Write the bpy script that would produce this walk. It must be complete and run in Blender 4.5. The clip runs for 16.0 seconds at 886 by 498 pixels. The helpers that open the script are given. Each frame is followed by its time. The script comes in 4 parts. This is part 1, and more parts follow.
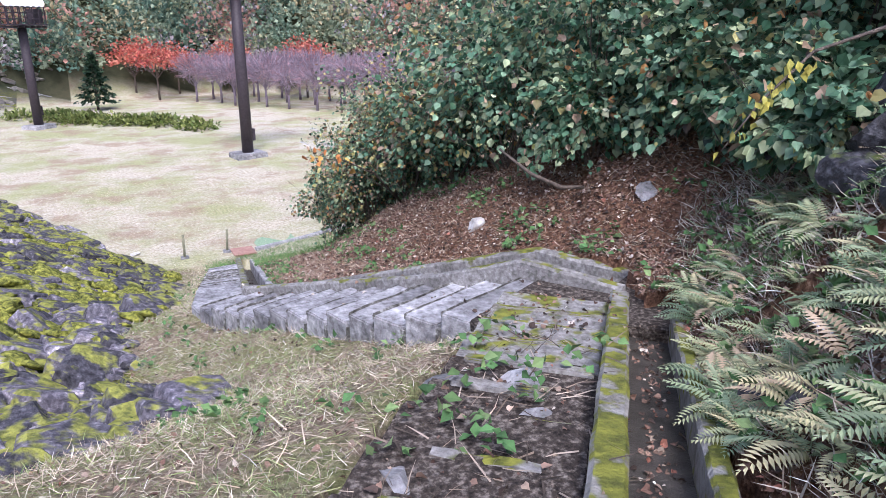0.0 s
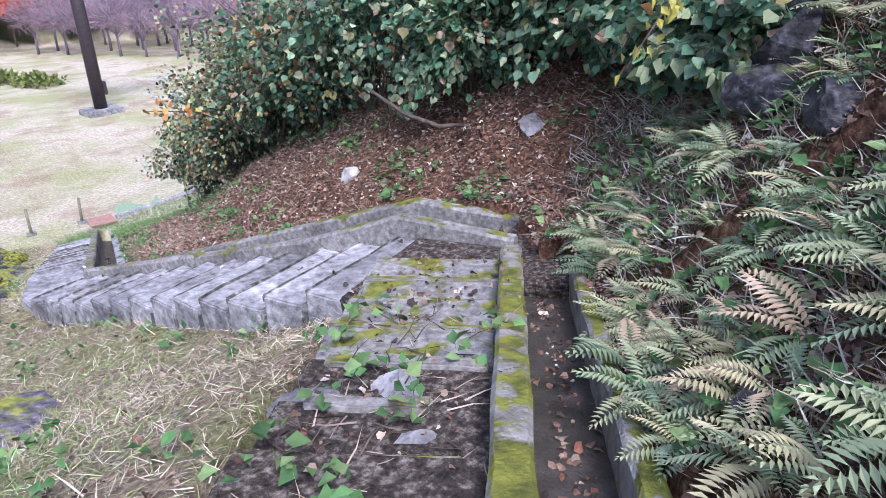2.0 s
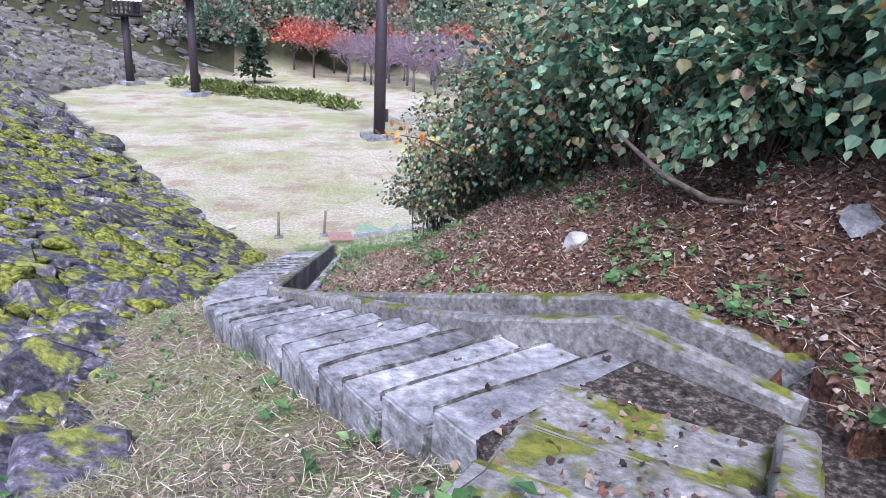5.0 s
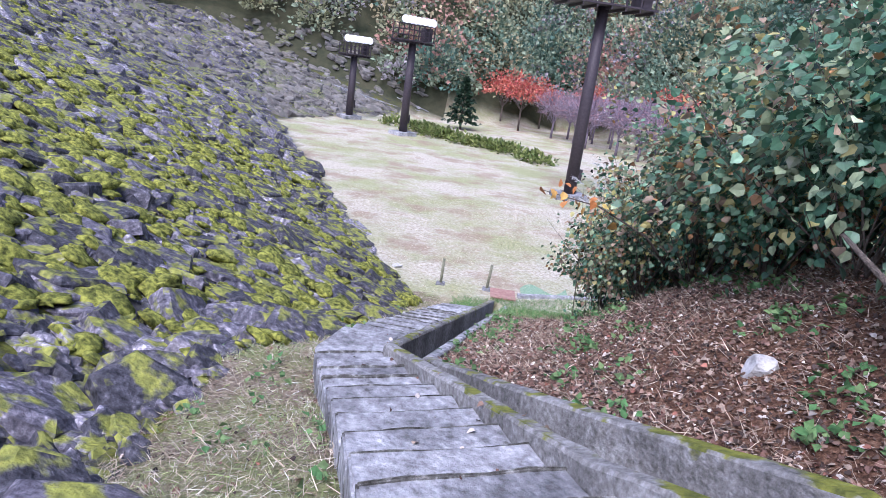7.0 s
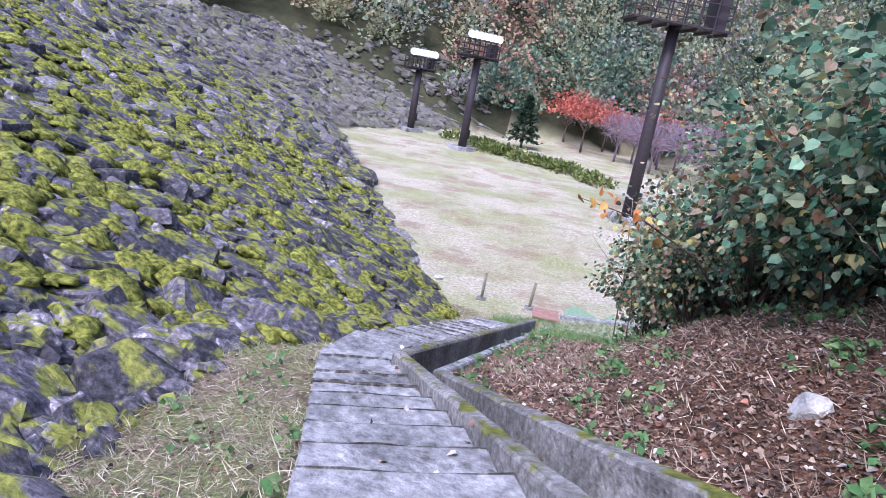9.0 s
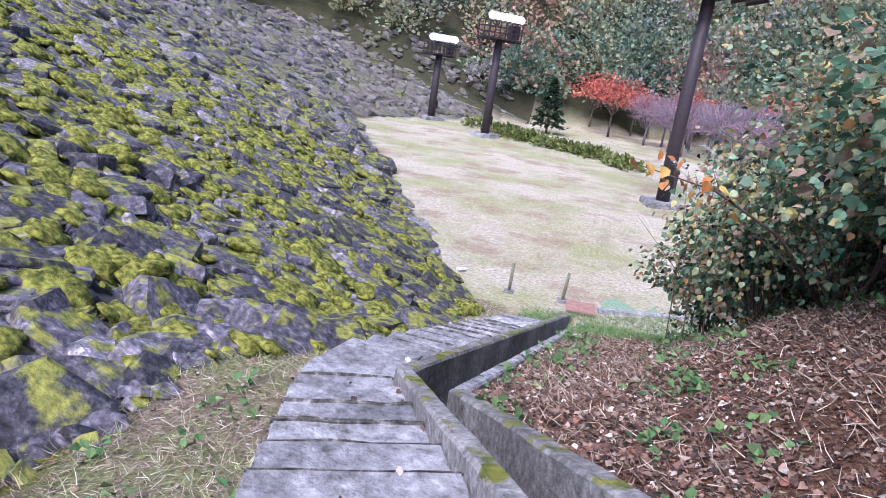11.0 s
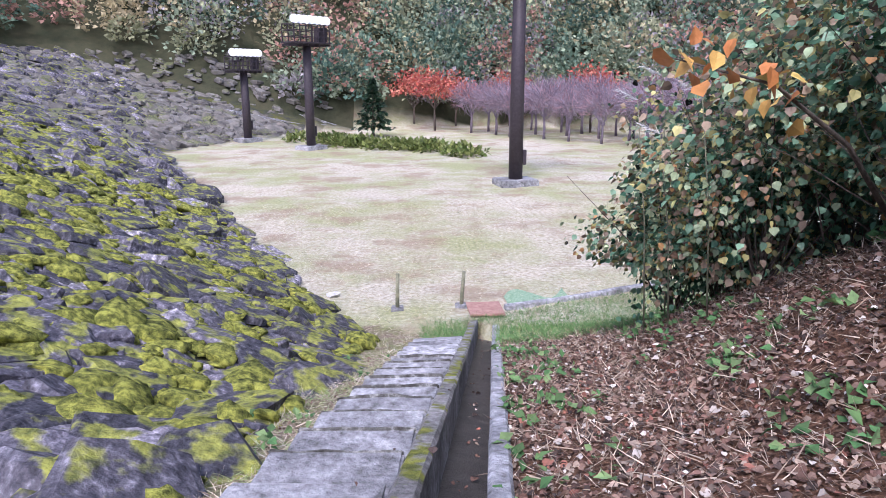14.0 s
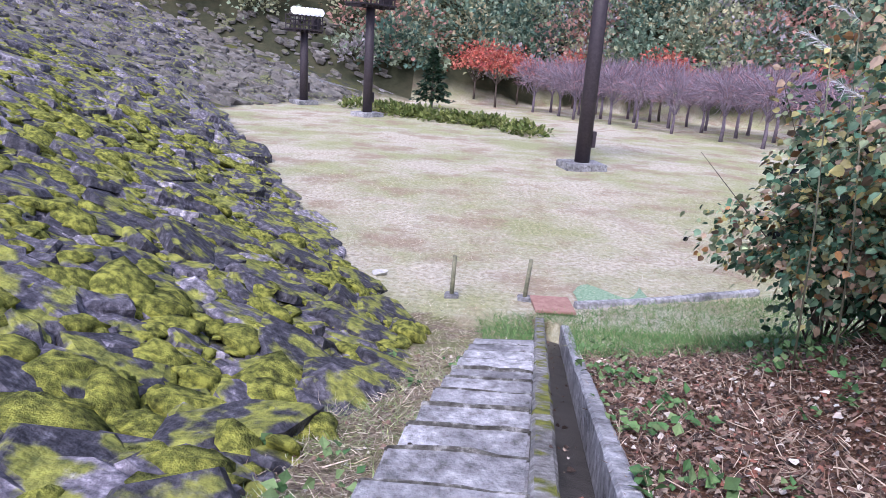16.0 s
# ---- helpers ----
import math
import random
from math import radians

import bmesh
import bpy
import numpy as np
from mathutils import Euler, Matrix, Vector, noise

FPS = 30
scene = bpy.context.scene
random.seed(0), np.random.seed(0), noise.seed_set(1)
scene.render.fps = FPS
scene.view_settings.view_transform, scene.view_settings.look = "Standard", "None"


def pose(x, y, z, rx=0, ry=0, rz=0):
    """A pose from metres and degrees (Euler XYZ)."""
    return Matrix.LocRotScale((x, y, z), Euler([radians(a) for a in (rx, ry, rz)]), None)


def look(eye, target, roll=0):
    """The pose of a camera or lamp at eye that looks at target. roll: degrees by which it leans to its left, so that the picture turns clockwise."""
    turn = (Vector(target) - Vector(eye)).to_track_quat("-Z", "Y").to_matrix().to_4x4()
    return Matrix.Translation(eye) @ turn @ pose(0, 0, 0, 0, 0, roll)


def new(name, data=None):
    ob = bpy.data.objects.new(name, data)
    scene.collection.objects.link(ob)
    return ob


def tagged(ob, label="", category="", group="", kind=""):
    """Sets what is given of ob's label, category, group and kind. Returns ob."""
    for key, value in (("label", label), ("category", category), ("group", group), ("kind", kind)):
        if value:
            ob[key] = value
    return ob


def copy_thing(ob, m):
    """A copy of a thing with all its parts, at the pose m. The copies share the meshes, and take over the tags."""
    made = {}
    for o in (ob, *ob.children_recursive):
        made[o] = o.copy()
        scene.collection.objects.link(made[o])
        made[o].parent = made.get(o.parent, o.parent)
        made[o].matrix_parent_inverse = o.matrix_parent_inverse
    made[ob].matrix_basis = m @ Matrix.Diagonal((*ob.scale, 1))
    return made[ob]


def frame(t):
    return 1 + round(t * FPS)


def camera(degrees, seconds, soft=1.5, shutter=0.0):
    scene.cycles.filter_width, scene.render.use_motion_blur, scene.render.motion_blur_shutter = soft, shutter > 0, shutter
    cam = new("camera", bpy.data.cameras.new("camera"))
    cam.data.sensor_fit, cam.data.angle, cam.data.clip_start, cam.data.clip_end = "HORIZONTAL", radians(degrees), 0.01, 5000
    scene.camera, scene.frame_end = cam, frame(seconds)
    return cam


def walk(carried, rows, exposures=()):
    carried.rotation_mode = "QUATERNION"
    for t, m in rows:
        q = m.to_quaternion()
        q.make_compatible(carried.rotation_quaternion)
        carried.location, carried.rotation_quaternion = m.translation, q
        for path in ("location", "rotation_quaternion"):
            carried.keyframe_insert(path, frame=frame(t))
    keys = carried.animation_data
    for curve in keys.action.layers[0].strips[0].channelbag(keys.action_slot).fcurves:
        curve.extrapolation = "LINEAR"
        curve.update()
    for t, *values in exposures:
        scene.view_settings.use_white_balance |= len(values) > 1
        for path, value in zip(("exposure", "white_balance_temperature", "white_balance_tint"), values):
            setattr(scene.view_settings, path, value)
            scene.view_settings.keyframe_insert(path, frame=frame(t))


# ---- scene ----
cam = camera(66.0, 16.0, soft=0.5)
PATH = [
    (0, (-2.920, -11.520, 8.560), (-2.028, -9.841, 7.937), 0.3),
    (0.5, (-2.704, -11.389, 8.516), (-1.686, -9.811, 7.826), 1.2),
    (1, (-2.542, -11.290, 8.523), (-1.366, -9.783, 7.938), 2.1),
    (1.5, (-2.312, -10.987, 8.466), (-1.111, -9.534, 7.798), -3.1),
    (2, (-2.053, -10.616, 8.347), (-0.940, -9.154, 7.556), -1.7),
    (2.5, (-1.900, -10.323, 8.341), (-0.805, -8.835, 7.577), -3.5),
    (3, (-1.643, -10.001, 8.184), (-0.591, -8.414, 7.572), -2.0),
    (3.5, (-1.389, -9.846, 8.113), (-0.289, -8.292, 7.499), -2.4),
    (4, (-1.095, -9.305, 7.976), (-0.112, -7.656, 7.418), 2.6),
    (4.5, (-0.758, -8.975, 7.781), (-0.051, -7.168, 7.297), 4.1),
    (5, (-0.559, -8.704, 7.708), (-0.052, -6.879, 7.065), 3.0),
    (5.2, (-0.531, -8.520, 7.676), (-0.066, -6.694, 7.006), 4.2),
    (7.3, (0.259, -7.266, 7.528), (0.205, -5.339, 6.997), 8.0),
    (7.5, (0.269, -7.271, 7.516), (0.232, -5.341, 6.995), 9.2),
    (8, (0.516, -7.175, 7.350), (0.328, -5.216, 6.995), 12.3),
    (8.2, (0.558, -7.080, 7.387), (0.382, -5.128, 6.989), 11.1),
    (10.3, (0.845, -5.456, 6.805), (0.625, -3.555, 6.223), 10.2),
    (10.5, (0.756, -5.241, 6.786), (0.539, -3.346, 6.187), 10.0),
    (11, (0.599, -4.597, 6.602), (0.326, -2.693, 6.055), 8.3),
    (11.5, (0.460, -4.008, 6.409), (0.239, -2.086, 5.904), 8.3),
    (12, (0.286, -3.396, 6.257), (0.139, -1.469, 5.744), 5.4),
    (12.5, (0.084, -2.764, 6.055), (-0.023, -0.839, 5.523), 4.6),
    (13, (-0.135, -2.246, 5.973), (-0.077, -0.312, 5.464), 0.9),
    (13.5, (-0.220, -1.699, 5.792), (-0.117, 0.233, 5.287), 2.1),
    (14, (-0.419, -1.109, 5.539), (-0.238, 0.824, 5.059), -0.1),
    (14.5, (-0.576, -0.259, 5.227), (-0.565, 1.684, 4.756), 5.6),
    (15, (-0.718, 0.312, 5.062), (-0.769, 2.252, 4.581), 7.5),
    (15.5, (-0.741, 0.736, 5.008), (-0.764, 2.663, 4.473), 3.2),
    (16, (-0.683, 1.034, 5.012), (-0.630, 2.959, 4.469), 3.9),
]
walk(cam, [(t, look(eye, target, roll)) for t, eye, target, roll in PATH],
     [(0, 0.86, 5720, 20), (3, 0.95, 5480, 22), (5, 0.82, 5450, 19), (8, 0.80, 5350, 24), (11, 0.80, 5550, 24), (14, 0.78, 5600, 23), (16, 0.64, 5580, 24)])

# ---- light: a thin overcast, the sun behind cloud ----
SUN_ELEV, SUN_TURN = radians(52), radians(200)
world = bpy.data.worlds.new("sky")
scene.world = world
world.use_nodes = True
wn = world.node_tree.nodes
sky = wn.new("ShaderNodeTexSky")
sky.sky_type, sky.sun_disc = "NISHITA", False
sky.sun_elevation, sky.sun_rotation = SUN_ELEV, SUN_TURN
sky.dust_density = 4.0
wn["Background"].inputs["Strength"].default_value = 0.15
world.node_tree.links.new(sky.outputs["Color"], wn["Background"].inputs["Color"])
sun = new("sun", bpy.data.lights.new("sun", "SUN"))
sun.data.energy, sun.data.angle, sun.data.color = 1.5, radians(14), (1.0, 0.97, 0.94)
sun.matrix_world = look((0, 0, 60), (0 - 60 * math.cos(SUN_ELEV) * math.sin(SUN_TURN), -60 * math.cos(SUN_ELEV) * math.cos(SUN_TURN), 60 - 60 * math.sin(SUN_ELEV)))


# ---- materials ----
def material(name, stops, scale=6.0, detail=8.0, rough=0.85, bump=0.3, bump_scale=40.0, moss=None, moss_scale=3.0, moss_at=0.5,
             tint=False, metal=0.0, stain=0.0, glow_through=0.0, vary=0.0):
    """A mottled surface: noise through a ramp of colours, fine relief, optional moss patches and a per-point tint."""
    m = bpy.data.materials.new(name)
    m.use_nodes = True
    n, ln = m.node_tree.nodes, m.node_tree.links
    bs = n["Principled BSDF"]
    geo = n.new("ShaderNodeNewGeometry")
    nz = n.new("ShaderNodeTexNoise")
    nz.inputs["Scale"].default_value, nz.inputs["Detail"].default_value = scale, detail
    nz.inputs["Roughness"].default_value = 0.65
    ln.new(geo.outputs["Position"], nz.inputs["Vector"])
    ramp = n.new("ShaderNodeValToRGB")
    while len(ramp.color_ramp.elements) < len(stops):
        ramp.color_ramp.elements.new(0.5)
    for el, (p, c) in zip(ramp.color_ramp.elements, stops):
        el.position, el.color = p, (*c, 1)
    ln.new(nz.outputs["Fac"], ramp.inputs["Fac"])
    col = ramp.outputs["Color"]
    if tint:
        at = n.new("ShaderNodeAttribute")
        at.attribute_name = "tint"
        mx = n.new("ShaderNodeMix")
        mx.data_type, mx.blend_type = "RGBA", "MULTIPLY"
        mx.inputs["Factor"].default_value = 1.0
        ln.new(col, mx.inputs["A"]), ln.new(at.outputs["Color"], mx.inputs["B"])
        col = mx.outputs["Result"]
    if vary:
        oi = n.new("ShaderNodeObjectInfo")
        mr = n.new("ShaderNodeMapRange")
        mr.inputs["To Min"].default_value, mr.inputs["To Max"].default_value = 1.0 - vary, 1.0 + vary
        ln.new(oi.outputs["Random"], mr.inputs["Value"])
        mx = n.new("ShaderNodeMix")
        mx.data_type, mx.blend_type = "RGBA", "MULTIPLY"
        mx.inputs["Factor"].default_value = 1.0
        ln.new(col, mx.inputs["A"]), ln.new(mr.outputs["Result"], mx.inputs["B"])
        col = mx.outputs["Result"]
    if stain:
        n2 = n.new("ShaderNodeTexNoise")
        n2.inputs["Scale"].default_value, n2.inputs["Detail"].default_value = 1.1, 5.0
        ln.new(geo.outputs["Position"], n2.inputs["Vector"])
        mr = n.new("ShaderNodeMapRange")
        mr.inputs["From Min"].default_value, mr.inputs["From Max"].default_value = 0.35, 0.65
        mr.inputs["To Min"].default_value, mr.inputs["To Max"].default_value = 1.0 - stain, 1.0
        ln.new(n2.outputs["Fac"], mr.inputs["Value"])
        mx = n.new("ShaderNodeMix")
        mx.data_type, mx.blend_type = "RGBA", "MULTIPLY"
        mx.inputs["Factor"].default_value = 1.0
        ln.new(col, mx.inputs["A"]), ln.new(mr.outputs["Result"], mx.inputs["B"])
        col = mx.outputs["Result"]
    if moss:
        n3 = n.new("ShaderNodeTexNoise")
        n3.inputs["Scale"].default_value, n3.inputs["Detail"].default_value = moss_scale, 6.0
        ln.new(geo.outputs["Position"], n3.inputs["Vector"])
        sx = n.new("ShaderNodeSeparateXYZ")
        ln.new(geo.outputs["Normal"], sx.inputs["Vector"])
        ad = n.new("ShaderNodeMath")
        ad.operation = "MULTIPLY_ADD"
        ad.inputs[1].default_value = 0.18
        ln.new(sx.outputs["Z"], ad.inputs[0]), ln.new(n3.outputs["Fac"], ad.inputs[2])
        mr = n.new("ShaderNodeMapRange")
        mr.inputs["From Min"].default_value, mr.inputs["From Max"].default_value = moss_at + 0.12, moss_at + 0.2
        ln.new(ad.outputs["Value"], mr.inputs["Value"])
        gr = n.new("ShaderNodeTexNoise")
        gr.inputs["Scale"].default_value, gr.inputs["Detail"].default_value = 9.0, 6.0
        ln.new(geo.outputs["Position"], gr.inputs["Vector"])
        r2 = n.new("ShaderNodeValToRGB")
        r2.color_ramp.elements[0].position, r2.color_ramp.elements[1].position = 0.35, 0.65
        r2.color_ramp.elements[0].color = (moss[0] * 0.35, moss[1] * 0.38, moss[2] * 0.5, 1)
        r2.color_ramp.elements[1].color = (*moss, 1)
        ln.new(gr.outputs["Fac"], r2.inputs["Fac"])
        mx = n.new("ShaderNodeMix")
        mx.data_type = "RGBA"
        ln.new(mr.outputs["Result"], mx.inputs["Factor"])
        ln.new(col, mx.inputs["A"]), ln.new(r2.outputs["Color"], mx.inputs["B"])
        col = mx.outputs["Result"]
    ln.new(col, bs.inputs["Base Color"])
    bs.inputs["Roughness"].default_value, bs.inputs["Metallic"].default_value = rough, metal
    bs.inputs["Specular IOR Level"].default_value = 0.3
    if glow_through:
        tr = n.new("ShaderNodeBsdfTranslucent")
        ms = n.new("ShaderNodeMixShader")
        ms.inputs["Fac"].default_value = glow_through
        ln.new(col, tr.inputs["Color"])
        ln.new(bs.outputs["BSDF"], ms.inputs[1]), ln.new(tr.outputs["BSDF"], ms.inputs[2])
        ln.new(ms.outputs["Shader"], n["Material Output"].inputs["Surface"])
    if bump:
        fb = n.new("ShaderNodeTexNoise")
        fb.inputs["Scale"].default_value, fb.inputs["Detail"].default_value = bump_scale, 6.0
        ln.new(geo.outputs["Position"], fb.inputs["Vector"])
        bp = n.new("ShaderNodeBump")
        bp.inputs["Strength"].default_value, bp.inputs["Distance"].default_value = bump, 0.03
        ln.new(fb.outputs["Fac"], bp.inputs["Height"])
        ln.new(bp.outputs["Normal"], bs.inputs["Normal"])
    return m


MOSS = (0.23, 0.24, 0.04)
concrete = material("weathered_concrete", [(0.32, (0.17, 0.165, 0.16)), (0.45, (0.35, 0.35, 0.365)), (0.56, (0.48, 0.48, 0.5)), (0.68, (0.7, 0.7, 0.72))], 9.0, 12.0, stain=0.55, bump=0.9, bump_scale=22, vary=0.2)
dark_concrete = material("dark_mottled_concrete", [(0.35, (0.05, 0.048, 0.04)), (0.52, (0.15, 0.148, 0.135)), (0.66, (0.45, 0.45, 0.44))], 9.0, 10.0, bump=0.8)
soil = material("trodden_soil", [(0.34, (0.015, 0.012, 0.01)), (0.5, (0.06, 0.048, 0.04)), (0.68, (0.26, 0.23, 0.2))], 19.0, 14.0, bump=1.0, bump_scale=30, rough=1.0)
mossy_concrete = material("mossy_concrete", [(0.3, (0.14, 0.135, 0.12)), (0.55, (0.36, 0.35, 0.34)), (0.75, (0.6, 0.6, 0.6))], 14.0, 12.0, stain=0.5, moss=MOSS, moss_scale=3.2, moss_at=0.555, bump=0.6, bump_scale=30)
very_mossy = material("moss_covered_concrete", [(0.3, (0.13, 0.12, 0.1)), (0.6, (0.35, 0.34, 0.32))], 5.0, moss=MOSS, moss_scale=4.5, moss_at=0.45, bump=0.8, bump_scale=30)
dam_rock = material("dam_rock", [(0.3, (0.025, 0.025, 0.03)), (0.46, (0.09, 0.088, 0.1)), (0.58, (0.18, 0.175, 0.19)), (0.7, (0.44, 0.43, 0.45))], 9.0, 15.0, tint=True, moss=(0.36, 0.37, 0.075), moss_scale=2.6, moss_at=0.535, bump=1.0, bump_scale=18, rough=0.75)
grey_rubble = material("grey_rubble", [(0.3, (0.12, 0.115, 0.11)), (0.55, (0.22, 0.21, 0.195)), (0.75, (0.34, 0.33, 0.3))], 1.2, 10.0, tint=True, moss=(0.2, 0.21, 0.09), moss_scale=0.35, moss_at=0.56, bump=0.5, bump_scale=6)
pale_rock = material("pale_rock", [(0.3, (0.35, 0.34, 0.33)), (0.7, (0.75, 0.74, 0.72))], 8.0, bump=0.6)
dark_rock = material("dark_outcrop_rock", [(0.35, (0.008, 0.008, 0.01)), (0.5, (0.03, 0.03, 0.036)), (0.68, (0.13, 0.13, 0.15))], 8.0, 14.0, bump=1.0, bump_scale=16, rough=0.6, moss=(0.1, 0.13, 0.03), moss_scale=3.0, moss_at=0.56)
steel = material("dark_brown_steel", [(0.3, (0.035, 0.028, 0.034)), (0.7, (0.06, 0.048, 0.056))], 8.0, rough=0.55, bump=0.1)
lamp_white = material("white_lamp_housing", [(0.3, (0.7, 0.72, 0.75)), (0.7, (0.85, 0.86, 0.88))], 3.0, rough=0.35, bump=0.0)
post_wood = material("weathered_stake", [(0.3, (0.13, 0.14, 0.09)), (0.7, (0.3, 0.29, 0.2))], 12.0)
rust_plate = material("rusty_plate", [(0.3, (0.28, 0.15, 0.12)), (0.7, (0.45, 0.28, 0.23))], 6.0, rough=0.8)
bark = material("bark", [(0.3, (0.05, 0.04, 0.035)), (0.7, (0.17, 0.14, 0.115))], 14.0, bump=0.8)
grey_bark = material("grey_violet_twigs", [(0.3, (0.13, 0.105, 0.13)), (0.7, (0.25, 0.21, 0.26))], 6.0, bump=0.2)
leaf = material("leaf", [(0.3, (0.62, 0.62, 0.62)), (0.7, (1.0, 1.0, 1.0))], 7.0, rough=0.42, tint=True, bump=0.0, glow_through=0.3)
canopy = material("distant_foliage", [(0.3, (0.5, 0.5, 0.5)), (0.7, (1.0, 1.0, 1.0))], 0.8, rough=0.8, tint=True, bump=0.0, glow_through=0.25)
straw = material("straw_and_litter", [(0.3, (0.6, 0.6, 0.6)), (0.7, (1.0, 1.0, 1.0))], 9.0, rough=0.85, tint=True, bump=0.0)
wet_floor = material("channel_silt", [(0.3, (0.03, 0.028, 0.024)), (0.7, (0.10, 0.09, 0.08))], 5.0, rough=0.45, bump=0.4)
green_net = material("green_turf_patch", [(0.3, (0.1, 0.24, 0.12)), (0.7, (0.4, 0.5, 0.36))], 20.0, rough=0.9, bump=0.6)


def ground_material():
    """Soil sheet: field turf, leaf litter, dry grass and rubble, laid out by the sheet's own masks."""
    m = bpy.data.materials.new("ground_cover")
    m.use_nodes = True
    n, ln = m.node_tree.nodes, m.node_tree.links
    bs = n["Principled BSDF"]
    geo = n.new("ShaderNodeNewGeometry")

    def noise_tex(scale, detail=8.0):
        t = n.new("ShaderNodeTexNoise")
        t.inputs["Scale"].default_value, t.inputs["Detail"].default_value, t.inputs["Roughness"].default_value = scale, detail, 0.7
        ln.new(geo.outputs["Position"], t.inputs["Vector"])
        return t.outputs["Fac"]

    def ramp(fac, stops):
        r = n.new("ShaderNodeValToRGB")
        while len(r.color_ramp.elements) < len(stops):
            r.color_ramp.elements.new(0.5)
        for el, (p, c) in zip(r.color_ramp.elements, stops):
            el.position, el.color = p, (*c, 1)
        ln.new(fac, r.inputs["Fac"])
        return r.outputs["Color"]

    def mix(fac, a, b):
        x = n.new("ShaderNodeMix")
        x.data_type = "RGBA"
        ln.new(fac, x.inputs["Factor"]), ln.new(a, x.inputs["A"]), ln.new(b, x.inputs["B"])
        return x.outputs["Result"]

    def mask(name):
        a = n.new("ShaderNodeAttribute")
        a.attribute_name = name
        return a.outputs["Fac"]

    turf = mix(ramp(noise_tex(0.13, 5.0), [(0.42, (0, 0, 0)), (0.58, (0.9, 0.9, 0.9))]),
               ramp(noise_tex(7.0), [(0.32, (0.27, 0.24, 0.17)), (0.48, (0.50, 0.46, 0.36)), (0.66, (0.72, 0.69, 0.58))]),
               ramp(noise_tex(9.0), [(0.32, (0.18, 0.22, 0.08)), (0.66, (0.50, 0.49, 0.27))]))
    turf = mix(ramp(noise_tex(0.35, 6.0), [(0.5, (0, 0, 0)), (0.62, (0.8, 0.8, 0.8))]), turf, ramp(noise_tex(9.0), [(0.3, (0.25, 0.17, 0.12)), (0.7, (0.42, 0.33, 0.24))]))
    litter = ramp(noise_tex(16.0), [(0.3, (0.03, 0.018, 0.012)), (0.48, (0.13, 0.07, 0.045)), (0.6, (0.24, 0.14, 0.09)), (0.72, (0.40, 0.29, 0.2))])
    dry = mix(ramp(noise_tex(0.9, 5.0), [(0.45, (0, 0, 0)), (0.6, (1, 1, 1))]),
              ramp(noise_tex(18.0), [(0.3, (0.08, 0.06, 0.045)), (0.5, (0.24, 0.19, 0.14)), (0.7, (0.5, 0.42, 0.31))]),
              ramp(noise_tex(18.0), [(0.3, (0.09, 0.1, 0.04)), (0.7, (0.36, 0.37, 0.18))]))
    rub = mix(ramp(noise_tex(0.8, 6.0), [(0.44, (0, 0, 0)), (0.56, (1, 1, 1))]), ramp(noise_tex(3.0), [(0.3, (0.03, 0.03, 0.035)), (0.7, (0.13, 0.125, 0.13))]),
              ramp(noise_tex(9.0), [(0.3, (0.05, 0.058, 0.015)), (0.7, (0.22, 0.225, 0.045))]))
    wood = ramp(noise_tex(0.4), [(0.3, (0.03, 0.04, 0.022)), (0.7, (0.09, 0.085, 0.05))])
    col = mix(mask("litter"), turf, litter)
    col = mix(mask("dry"), col, dry)
    col = mix(mask("rubble"), col, rub)
    col = mix(mask("forest"), col, wood)
    ln.new(col, bs.inputs["Base Color"])
    bs.inputs["Roughness"].default_value, bs.inputs["Specular IOR Level"].default_value = 0.95, 0.1
    bp = n.new("ShaderNodeBump")
    bp.inputs["Strength"].default_value, bp.inputs["Distance"].default_value = 0.9, 0.06
    ln.new(noise_tex(14.0), bp.inputs["Height"]), ln.new(bp.outputs["Normal"], bs.inputs["Normal"])
    return m


# ---- mesh helpers ----
def mesh_of(name, verts, faces, mat, tint=None, smooth=False):
    me = bpy.data.meshes.new(name)
    verts = np.asarray(verts, np.float32)
    faces = np.asarray(faces, np.int32)
    k = faces.shape[1]
    me.vertices.add(len(verts)), me.loops.add(faces.size), me.polygons.add(len(faces))
    me.vertices.foreach_set("co", verts.ravel())
    me.loops.foreach_set("vertex_index", faces.ravel())
    me.polygons.foreach_set("loop_start", np.arange(0, faces.size, k, dtype=np.int32))
    me.update(calc_edges=True)
    me.validate()
    me.polygons.foreach_set("use_smooth", np.full(len(me.polygons), smooth))
    if tint is not None:
        a = me.attributes.new("tint", "FLOAT_COLOR", "POINT")
        a.data.foreach_set("color", np.c_[np.asarray(tint, np.float32), np.ones(len(verts), np.float32)].ravel())
    me.materials.append(mat)
    return me


def thing(name, label, category, loc=(0, 0, 0), group="", kind="", mesh=None, turn=None):
    ob = new(name, mesh)
    ob.matrix_world = turn if turn is not None else Matrix.Translation(loc)
    return tagged(ob, label, category, group, kind)


def part(name, mesh, parent, label="", m=None):
    ob = new(name, mesh)
    ob.parent = parent
    if m is not None:
        ob.matrix_basis = m
    if label:
        ob["label"] = label
    return ob


def from_bm(name, bm, mat):
    me = bpy.data.meshes.new(name)
    bm.to_mesh(me)
    bm.free()
    me.materials.append(mat)
    return me


